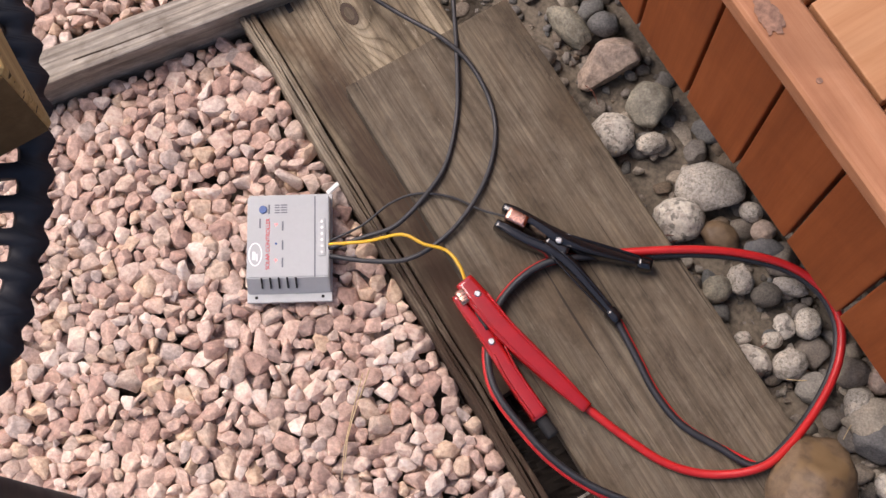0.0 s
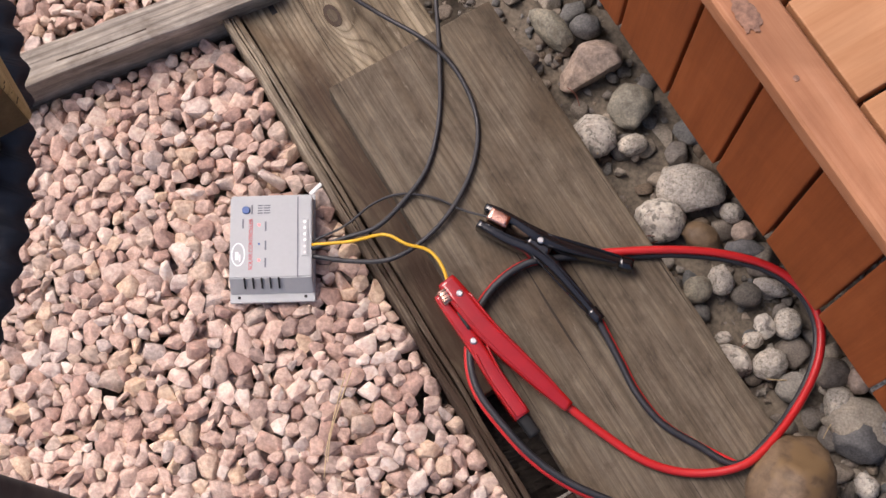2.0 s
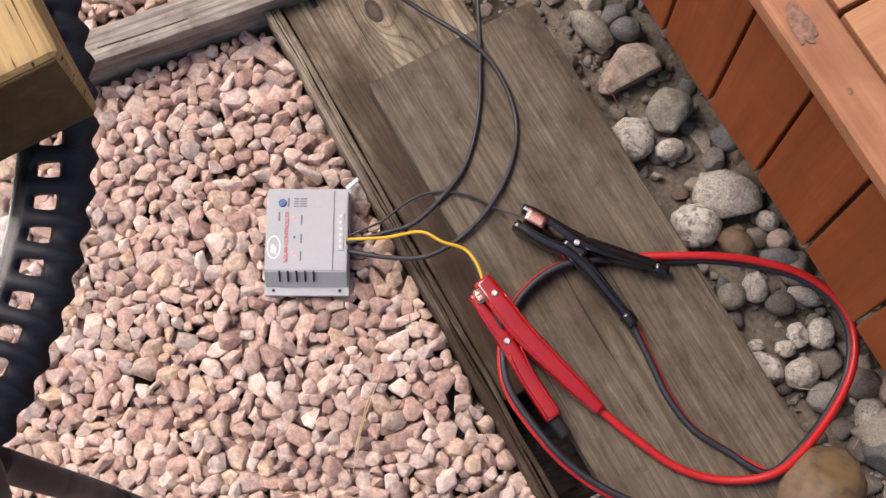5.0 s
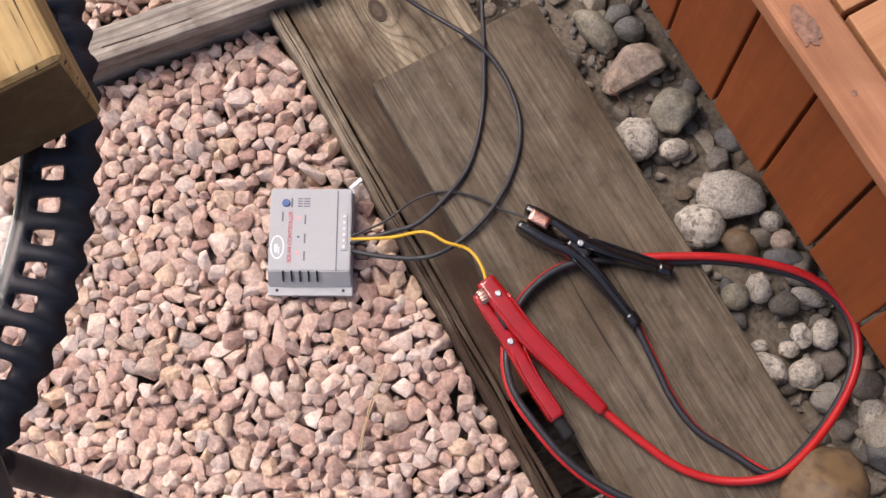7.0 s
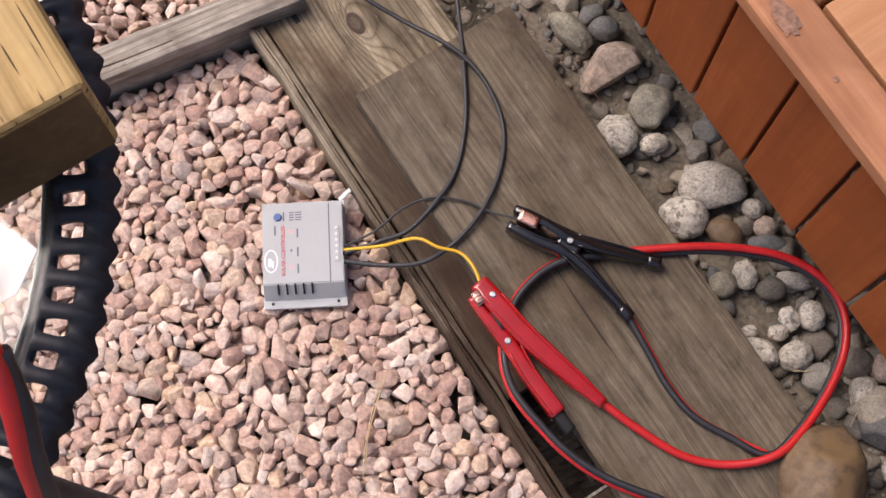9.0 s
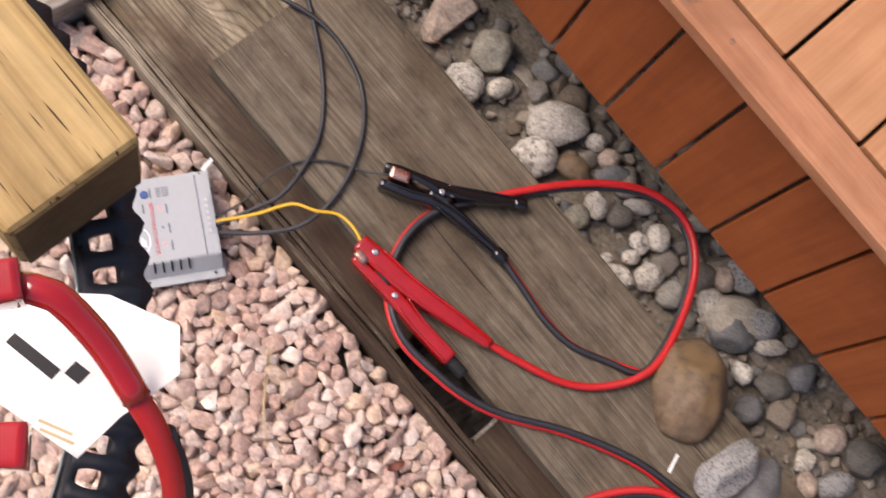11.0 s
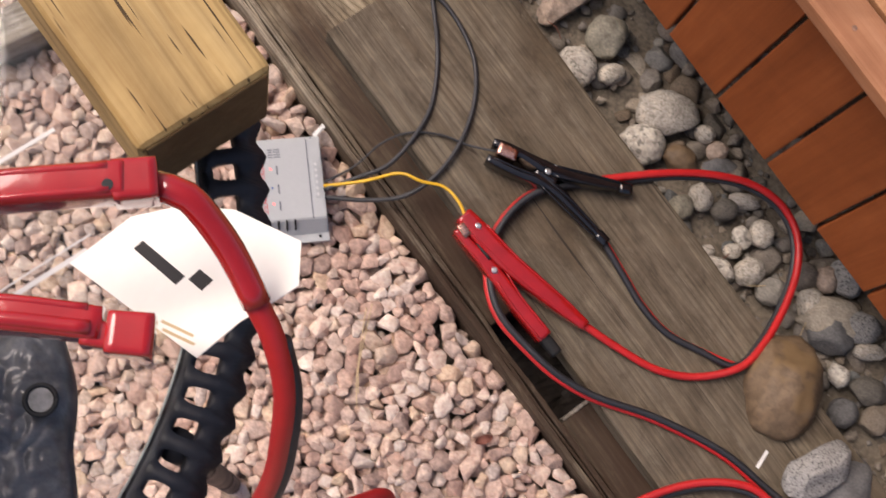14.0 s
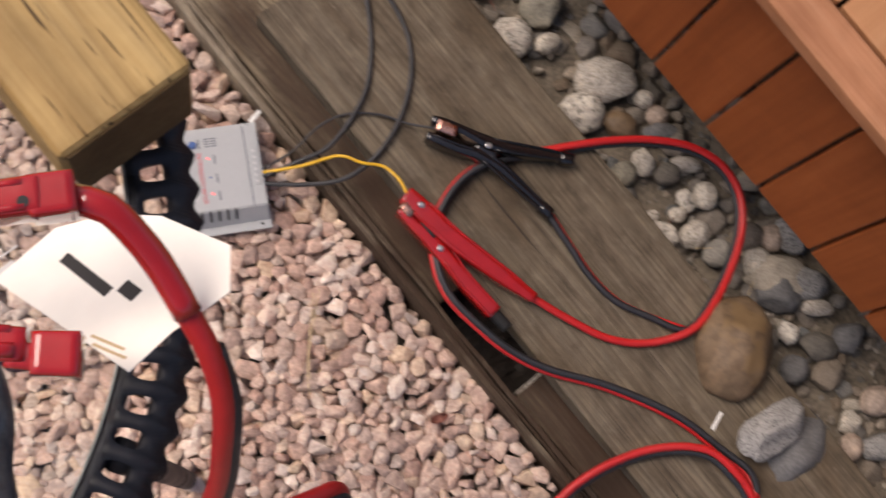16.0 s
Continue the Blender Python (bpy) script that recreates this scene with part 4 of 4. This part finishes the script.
arm = at_world(part("arm", loft("arm", [(0.0835, 0.4005, 0.073, 0.0115, 0.024), (0.100, 0.3900, 0.073, 0.0131, 0.026), (0.122, 0.3770, 0.073, 0.0139, 0.026), (0.145, 0.367, 0.073, 0.0164, 0.026),
         (0.168, 0.349, 0.072, 0.0164, 0.024), (0.194, 0.317, 0.071, 0.0131, 0.021), (0.219, 0.284, 0.070, 0.0098, 0.018)], 4.5, 24), M_BLACK, black_clamp), black_clamp)
part("rubber_tip", loft("rubber_tip", [(0.213, 0.2915, 0.070, 0.0170, 0.021), (0.2230, 0.2785, 0.070, 0.0160, 0.020)]), M_BLACK, arm)
jaw = at_world(part("copper_jaw", loft("copper_jaw", [(0.0975, 0.4095, 0.0835, 0.0165, 0.022), (0.1195, 0.3965, 0.0835, 0.0155, 0.022)], 8), M_COPPER, black_clamp, "copper toothed jaw"), black_clamp)
for i in range(5):
    part("tooth", box(-0.0004, 0.0004, -0.0060, 0.0060, 0, 0.0005), M_KNOT, jaw, "dark gap between copper teeth", m=pose(0.1008 + i * 0.0034, 0.4058 - i * 0.0024, 0.0928, 0, 0, -35))
part("rivet", cyl(0.0047, 0.0024, 20, 0.0034, 0.0006), M_STEEL, black_clamp, "bright steel rivet", m=black_clamp.matrix_basis.inverted() @ pose(0.157, 0.374, 0.0893))
B_INV = black_clamp.matrix_basis.inverted()
part("jaw_gap", loft("jaw_gap", [(0.1225, 0.3985, 0.0810, 0.004, 0.016), (0.1320, 0.3890, 0.0810, 0.0095, 0.016), (0.1425, 0.3795, 0.0810, 0.005, 0.016)], 2.5), M_BROWNWOOD, black_clamp, "gap that shows the wood below", m=B_INV)
for run in ([(0.166, 0.3820, 0.0875), (0.205, 0.3695, 0.0850), (0.254, 0.3530, 0.0810)], [(0.166, 0.3680, 0.0872), (0.205, 0.3560, 0.0848), (0.250, 0.3455, 0.0808)],
            [(0.158, 0.3630, 0.0855), (0.184, 0.3350, 0.0835), (0.214, 0.2965, 0.0790)], [(0.147, 0.3570, 0.0855), (0.176, 0.3220, 0.0835), (0.208, 0.2870, 0.0790)],
            [(0.092, 0.3985, 0.0850), (0.118, 0.3830, 0.0862), (0.140, 0.3720, 0.0862)]):
    part("rolled_edge", tube("rolled_edge", run, 0.0013, 8), M_BLACK, black_clamp, m=B_INV)
at_world(part("pivot_block", loft("pivot_block", [(0.143, 0.379, 0.074, 0.022, 0.024), (0.168, 0.362, 0.074, 0.024, 0.024)], 3), M_BLACK, black_clamp), black_clamp)

# duplex cable: red and black jackets side by side
DUPLEX = [(0.372, 0.104, 0.066), (0.409, 0.129, 0.064), (0.450, 0.176, 0.058), (0.478, 0.225, 0.054), (0.485, 0.271, 0.054), (0.469, 0.311, 0.056), (0.432, 0.340, 0.060),
          (0.380, 0.356, 0.064), (0.320, 0.363, 0.066), (0.246, 0.363, 0.064), (0.171, 0.358, 0.0635), (0.131, 0.348, 0.0635), (0.096, 0.320, 0.0635), (0.074, 0.283, 0.0635),
          (0.068, 0.236, 0.0635), (0.078, 0.196, 0.0635), (0.109, 0.152, 0.0635), (0.140, 0.118, 0.0635), (0.182, 0.088, 0.0635), (0.256, 0.053, 0.0635), (0.332, 0.003, 0.0635),
          (0.379, -0.046, 0.064), (0.412, -0.086, 0.066), (0.408, -0.120, 0.07), (0.390, -0.085, 0.078), (0.355, -0.045, 0.076), (0.286, -0.033, 0.066), (0.204, -0.051, 0.060),
          (0.130, -0.095, 0.050)]


def beside(points, off, dz=0.0):
    out, p = [], [Vector(q) for q in points]
    for i, q in enumerate(p):
        t = p[min(i + 1, len(p) - 1)] - p[max(i - 1, 0)]
        t.z = 0
        t.normalize()
        out.append(q + Vector((-t.y, t.x, 0)) * off + Vector((0, 0, dz)))
    return out


jumper = tagged(empty("jumper_cable"), "red and black twin jumper cable looped over the plank", "jumper cable")
red_run = [(0.176, 0.182, 0.071), (0.219, 0.147, 0.066), (0.268, 0.113, 0.064), (0.319, 0.099, 0.064)] + beside(DUPLEX[:10], 0.0, 0.005) + beside(DUPLEX, -0.0014, -0.001)[10:23] + beside(DUPLEX, -0.002, 0.005)[23:]
black_run = [(0.220, 0.283, 0.070), (0.244, 0.232, 0.064), (0.261, 0.195, 0.062), (0.288, 0.158, 0.062), (0.328, 0.131, 0.062)] + beside(DUPLEX[:10], 0.0040, -0.0015) + beside(DUPLEX, 0.0008, 0.0075)[10:23] + beside(DUPLEX, 0.0040, -0.0015)[23:]
part("red_wire", tube("red_wire", red_run, 0.0050, 12), M_REDCABLE, jumper, "red insulated wire")
part("black_wire", tube("black_wire", black_run, 0.0043, 12), M_BLACKCABLE, jumper, "black insulated wire")
thin_run = [v + Vector((0.0038, 0.001, -0.0012)) for v in [Vector(q) for q in black_run[:6]]]
part("red_stripe", tube("red_stripe", thin_run, 0.0022, 8), M_REDCABLE, jumper, "thin red edge of the jacket")

# ---- glass table ----
CX, CY, RIM_Z = -0.608, 0.220, 0.797
table = tagged(empty("glass_table", pose(CX, CY, 0)), "round glass-topped patio table with slotted black metal rim", "table")
disc = cyl(0.352, 0.005, 128)
glass = part("glass_top", disc, M_GLASS, table, "clear glass top", m=pose(0, 0, 0.7945))
glass.visible_shadow = False
edge = [(0.3452 * math.cos(a), 0.3452 * math.sin(a), 0.7985) for a in np.linspace(0, 2 * math.pi, 129)]
part("glass_edge", tube("glass_edge", edge, 0.0008, 8, 0.05), M_GLASSEDGE, table, "pale ground edge of the glass")
SLOTS = 108
verts, faces = [], []


def rim_point(u, ang):
    """u from 0 at the inner edge to 1 at the outer edge; the rim falls away and is scalloped outside."""
    wave = 0.5 + 0.5 * math.cos(ang * SLOTS)
    r = 0.3460 + u * 0.0455 - 0.0055 * wave * max(0, u - 0.5) * 2
    z = RIM_Z - 0.0015 - 0.014 * max(0, u - 0.45) ** 2 / 0.30 + 0.0008 * (1 - wave) * max(0, u - 0.4)
    return (r * math.cos(ang), r * math.sin(ang), z)


for i in range(SLOTS):
    a0 = 2 * math.pi * i / SLOTS
    half = math.pi / SLOTS
    start = len(verts)
    N = 24
    for k in range(N):
        q = 2 * math.pi * k / N
        c, s_ = math.cos(q), math.sin(q)
        iu, ia = math.copysign(abs(c) ** 0.78, c), math.copysign(abs(s_) ** 0.95, s_)
        verts.append(rim_point(0.40 + iu * 0.25, a0 + ia * half * 0.56))
    for k in range(N):
        q = 2 * math.pi * k / N
        c, s_ = math.cos(q), math.sin(q)
        g = max(abs(c), abs(s_))
        verts.append(rim_point(0.5 + 0.5 * c / g, a0 + half * s_ / g))
    for k in range(N):
        k2 = (k + 1) % N
        faces.append((start + k, start + k2, start + N + k2, start + N + k))
rim_me = mesh_of("rim", verts, faces)
bm = bmesh.new()
bm.from_mesh(rim_me)
bmesh.ops.remove_doubles(bm, verts=bm.verts, dist=0.0004)
bmesh.ops.recalc_face_normals(bm, faces=bm.faces)
rim = part("rim", bm, M_IRON, table, "black slotted scalloped metal rim")
sol = rim.modifiers.new("thickness", "SOLIDIFY")
sol.thickness, sol.offset = 0.007, -1
hoop = [(0.3495 * math.cos(a), 0.3495 * math.sin(a), 0.790) for a in np.linspace(0, 2 * math.pi, 97)]
part("support_hoop", tube("support_hoop", hoop, 0.006, 10, 0.05), M_IRON, table)
for a in (-28.5, 128, 212):
    a = radians(a)
    c, s_ = math.cos(a), math.sin(a)
    leg = [(r * c, r * s_, z) for r, z in ((0.360, 0.786), (0.366, 0.72), (0.366, 0.60), (0.362, 0.50), (0.362, 0.43), (0.366, 0.36), (0.377, 0.20), (0.385, -0.01))]
    part("leg", tube("leg", leg, 0.0115, 14, 0.02), M_IRON, table, "black tubular leg")

# ---- things on the table ----
beam = tagged(empty("wooden_beam"), "sawn yellow four-by-four beam end lying on glass table", "beam")
beam.matrix_basis = ALONG
part("beam_body", box(-1.05, -0.3262, -0.1525, -0.0600, 0.8015, 0.8925, 0.007, 3, 30, 0.0014, 9), M_BEAM, beam)
part("end_grain", box(-0.3268, -0.3248, -0.1485, -0.0640, 0.8055, 0.8885, 0.0008, 1), M_ENDGRAIN, beam, "sawn end darkened for its shade")

battery = tagged(empty("battery", pose(-0.545, 0.115, 0.800)), "dark plastic battery standing on the glass table", "battery")
part("case", box(-0.10, 0.085, -0.085, 0.085, 0, 0.19, 0.006), M_BATTERY, battery)
part("terminal_post", cyl(0.009, 0.022, 20, 0.008, 0.001), M_STEEL, battery, m=pose(0.03, 0.012, 0.189))

pack = tagged(empty("wrapped_pack", pose(-0.398, 0.052, 0.7998)), "dark navy pack in wrinkled clear film lying on the glass", "pack")
bm = bmesh.new()
bmesh.ops.create_grid(bm, x_segments=110, y_segments=130, size=0.5)
for v in bm.verts:
    x, y = v.co.x * 2, v.co.y * 2
    edge = max(0.0, 1 - abs(x) ** 5) ** 0.5 * max(0.0, 1 - abs(y) ** 5) ** 0.5
    q = Vector((x * 0.054 - 0.006 + 0.012 * noise.noise(Vector((x * 1.6, y * 1.6, 3.0))), y * 0.078 + 0.012 * noise.noise(Vector((x * 1.6, y * 1.6, 8.0))), 0))
    fold = abs(noise.noise(q * 42 + Vector((0, 0, 2)))) * 0.5 + abs(noise.noise(q * 95 + Vector((4, 0, 2)))) * 0.28
    q.z = edge * (0.020 + 0.014 * fold)
    v.co = q
for f in bm.faces:
    f.smooth = True
part("film", bm, M_FILM, pack, "wrinkled glossy clear film over navy plastic")
ring = [(0.0090 * math.cos(a), 0.0090 * math.sin(a), 0) for a in np.linspace(0, 2 * math.pi, 33)]
cap = part("cap", cyl(0.0088, 0.004, 28, 0.0080, 0.0008), M_CAPGREY, pack, "round grey cap", m=pose(0.033, 0.029, 0.0245))
part("cap_ring", tube("cap_ring", ring, 0.0016, 8, 0.002), M_CASEDARK, cap, "dark ring round the cap", m=pose(0, 0, 0.004))
# Pale strips laid on the glass stand for its reflected white streaks.
for x, y, ln, w in ((-0.376, 0.241, 0.060, 0.0030), (-0.366, 0.158, 0.070, 0.0034), (-0.361, 0.169, 0.066, 0.0012)):
    strip = part("reflection_strip", box(-ln / 2, ln / 2, -w / 2, w / 2, 0, 0.0006, 0.0002, 1, 12, 0.0008, x), M_STRIP, m=pose(x, y, 0.8000, 0, 0, 29.5))
    tagged(strip, "thin whitish strip standing for a reflection in table glass", "plastic strip", group="plastic strips on the glass")

top_clamp = tagged(empty("red_clamp", pose(-0.44, 0.126, 1.0)), "red vinyl jumper clamp gripping a battery post", "cable clamp")


def clamp_part(name, data, material, label=""):
    return at_world(part(name, data, material, top_clamp, label), top_clamp)


upper = clamp_part("upper_handle", loft("upper_handle", [(-0.525, 0.118, 1.004, 0.014, 0.024), (-0.47, 0.135, 1.012, 0.020, 0.026), (-0.42, 0.150, 1.022, 0.018, 0.026), (-0.357, 0.1560, 1.029, 0.0170, 0.026),
         (-0.300, 0.1565, 1.030, 0.0180, 0.024), (-0.2930, 0.1565, 1.030, 0.0180, 0.024)], 6.0, 24), M_RED)
for off in (-0.0055, 0.0055):
    clamp_part("rolled_edge", tube("rolled_edge", [(-0.47, 0.135 + off, 1.0235), (-0.42, 0.150 + off, 1.0335), (-0.357, 0.156 + off, 1.0405), (-0.298, 0.1565 + off, 1.0408)], 0.0020, 8), M_RED)
part("boot", loft("boot", [(-0.2965, 0.1560, 1.029, 0.0200, 0.025), (-0.2765, 0.1558, 1.029, 0.0200, 0.025)], 7, 24), M_RED, upper, "thick red boot")
part("hole", cyl(0.0026, 0.0016, 16), M_CASEDARK, upper, "small dark hole", m=pose(-0.2985, 0.1530, 1.0408))
lower_h = clamp_part("lower_handle", loft("lower_handle", [(-0.525, 0.106, 1.004, 0.014, 0.024), (-0.47, 0.112, 1.008, 0.020, 0.026), (-0.42, 0.110, 1.014, 0.018, 0.026), (-0.358, 0.1030, 1.020, 0.0170, 0.026),
         (-0.312, 0.0935, 1.020, 0.0165, 0.024), (-0.308, 0.0925, 1.020, 0.0160, 0.023)], 6.0, 24), M_RED)
for off, r in ((-0.0030, 0.0038), (0.0062, 0.0022)):
    clamp_part("rolled_edge", tube("rolled_edge", [(-0.47, 0.112 + off, 1.0200), (-0.42, 0.110 + off, 1.0260), (-0.358, 0.1030 + off, 1.0310), (-0.312, 0.0935 + off, 1.0305)], r, 10), M_RED)
part("boot", loft("boot", [(-0.3050, 0.0885, 1.020, 0.0200, 0.025), (-0.2850, 0.0845, 1.020, 0.0208, 0.025)], 8, 24), M_RED, lower_h, "thick red boot")
part("neck", loft("neck", [(-0.316, 0.0900, 1.018, 0.0130, 0.023), (-0.300, 0.0855, 1.018, 0.0125, 0.023)], 6), M_RED, lower_h)
clamp_part("rivet", cyl(0.0047, 0.0024, 20, 0.0034, 0.0006), M_STEEL, "bright steel rivet").matrix_basis = top_clamp.matrix_basis.inverted() @ pose(-0.465, 0.123, 1.023)
sleeve_path = [(-0.280, 0.1545, 1.028), (-0.264, 0.1475, 1.028), (-0.250, 0.1290, 1.016), (-0.2415, 0.1120, 1.006), (-0.2365, 0.0985, 1.000)]
hang = [(-0.2375, 0.1010, 1.000), (-0.230, 0.083, 0.985), (-0.226, 0.060, 0.960), (-0.229, 0.038, 0.925), (-0.236, 0.016, 0.868), (-0.256, -0.012, 0.785), (-0.262, -0.020, 0.735),
        (-0.238, -0.017, 0.700), (-0.207, -0.009, 0.680), (-0.171, -0.002, 0.655), (-0.147, 0.000, 0.625), (-0.138, -0.020, 0.55), (-0.120, -0.070, 0.35), (-0.060, -0.13, 0.10), (0.03, -0.135, 0.035), (0.130, -0.095, 0.050)]
at_table = tagged(empty("jumper_cable_end"), "red and black twin jumper cable hanging from the clamp", "jumper cable")
part("sleeve", tube("sleeve", sleeve_path, 0.0074, 16), M_RED, at_table, "fat red sleeve")
part("red_wire", tube("red_wire", hang, 0.0062, 14), M_REDCABLE, at_table, "red insulated wire")
dark = [Vector(q) + Vector((0.0035, -0.001, -0.0055)) for q in hang[1:7]] + [Vector(q) + Vector((0.002, -0.0075, -0.004)) for q in hang[7:]]
part("black_wire", tube("black_wire", dark, 0.0060, 12), M_BLACKCABLE, at_table, "black insulated wire")

# paper tag, tilted, hung on the cable
T0 = Vector((-0.2643, 0.1063, 0.9673))
tx = Vector((0.6899, -0.4157, 0.5926)).normalized()
tn = Vector((-0.3626, 0.5101, 0.7800)).normalized()
ty = tn.cross(tx).normalized()
TAG = Matrix.Translation(T0) @ Matrix((tx, ty, tn)).transposed().to_4x4()
tag = tagged(empty("paper_tag", TAG), "cream paper tag with handwriting hung on cable", "tag")
bm = bmesh.new()
outline = [(-0.0970, -0.0025), (-0.0820, 0.0360), (-0.0550, 0.0520), (-0.0207, 0.0585), (0.0310, 0.0515), (0.0470, 0.0270), (0.0380, 0.0112), (0.0295, -0.0015), (0.0203, -0.0274), (-0.0380, -0.0150)]
f = bm.faces.new([bm.verts.new((x, y, 0)) for x, y in outline])
ex = bmesh.ops.extrude_face_region(bm, geom=[f])
for v in ex["geom"]:
    if isinstance(v, bmesh.types.BMVert):
        v.co.z += 0.0005
bmesh.ops.recalc_face_normals(bm, faces=bm.faces)
part("paper", bm, M_PAPER, tag)


def ink_bar(x, y, length, width, angle):
    part("ink_bar", box(-length / 2, length / 2, -width / 2, width / 2, 0, 0.0003), M_INK, tag, "black handwriting bar", m=pose(x, y, 0.0004, 0, 0, angle))


ink_bar(-0.0420, 0.0150, 0.044, 0.0065, -16)
ink_bar(-0.0095, 0.0130, 0.013, 0.0080, -16)
for i in range(2):
    part("print_bar", box(-0.012, 0.012, -0.0008, 0.0008, 0, 0.0003), M_STRAW, tag, "faint printed line", m=pose(-0.002 + 0.004 * i, -0.0165 - 0.004 * i, 0.0004, 0, 0, -4))

# ---- litter ----
for i, (x, y, dx, dy) in enumerate(((-0.074, 0.240, -0.030, -0.110), (-0.082, 0.236, -0.026, -0.125))):
    wire("dry_grass_stem", [(x, y, 0.012), (x + dx * 0.45, y + dy * 0.35, 0.012), (x + dx * 0.85, y + dy * 0.7, 0.011), (x + dx, y + dy, 0.010)], 0.0007, M_STRAW,
         "dry straw stem lying on gravel", "straw")
lf = bmesh.new()
bmesh.ops.create_grid(lf, x_segments=8, y_segments=4, size=0.5)
for v in lf.verts:
    x, y = v.co.x, v.co.y
    w = 0.010 * max(0.05, 1 - (2 * x) ** 2) ** 0.6
    v.co = (x * 0.045, y * 2 * w, 0.004 * (4 * y * y) + 0.003 * math.sin(x * 9))
leaf = part("dead_leaf", lf, M_LITTER, m=pose(0.048, 0.055, 0.004, 8, 0, 10) @ Matrix.Scale(0.55, 4))
leaf.modifiers.new("thickness", "SOLIDIFY").thickness = 0.0006
tagged(leaf, "dry red-brown leaf on gravel", "leaf")
scrap = part("white_scrap", box(-0.0024, 0.0024, -0.013, 0.013, 0, 0.0012, 0.0004, 1, 5, 0.002, 3), M_PAPERBIT, m=pose(0.388, -0.012, 0.0575, 0, 0, -42))
tagged(scrap, "small white scrap lying on the plank", "scrap")
chip = part("wood_chip", box(-0.003, 0.003, -0.012, 0.012, 0, 0.003, 0.001, 1), M_PAPERBIT, m=pose(-0.116, 0.474, 0.010, 10, 0, -50))
tagged(chip, "pale wood splinter beside the controller", "chip")
for i in range(7):
    s_, o_ = rng.uniform(-0.55, 0.15), rng.uniform(0.46, 0.50)
    p = xy(s_, o_, 0.004 + rng.uniform(0, 0.006))
    a, ln = rng.uniform(0, 6.28), rng.uniform(0.02, 0.05)
    q = p + Vector((math.cos(a) * ln, math.sin(a) * ln, rng.uniform(-0.003, 0.003)))
    mid = (p + q) / 2 + Vector((rng.uniform(-0.004, 0.004), rng.uniform(-0.004, 0.004), 0.002))
    tagged(part("pine_needle", tube("pine_needle", [p, mid, q], 0.0006, 6), M_STRAW if i % 2 else M_LITTER), "thin dry needle lying among river stones", "needle", group="dry needles among the stones")
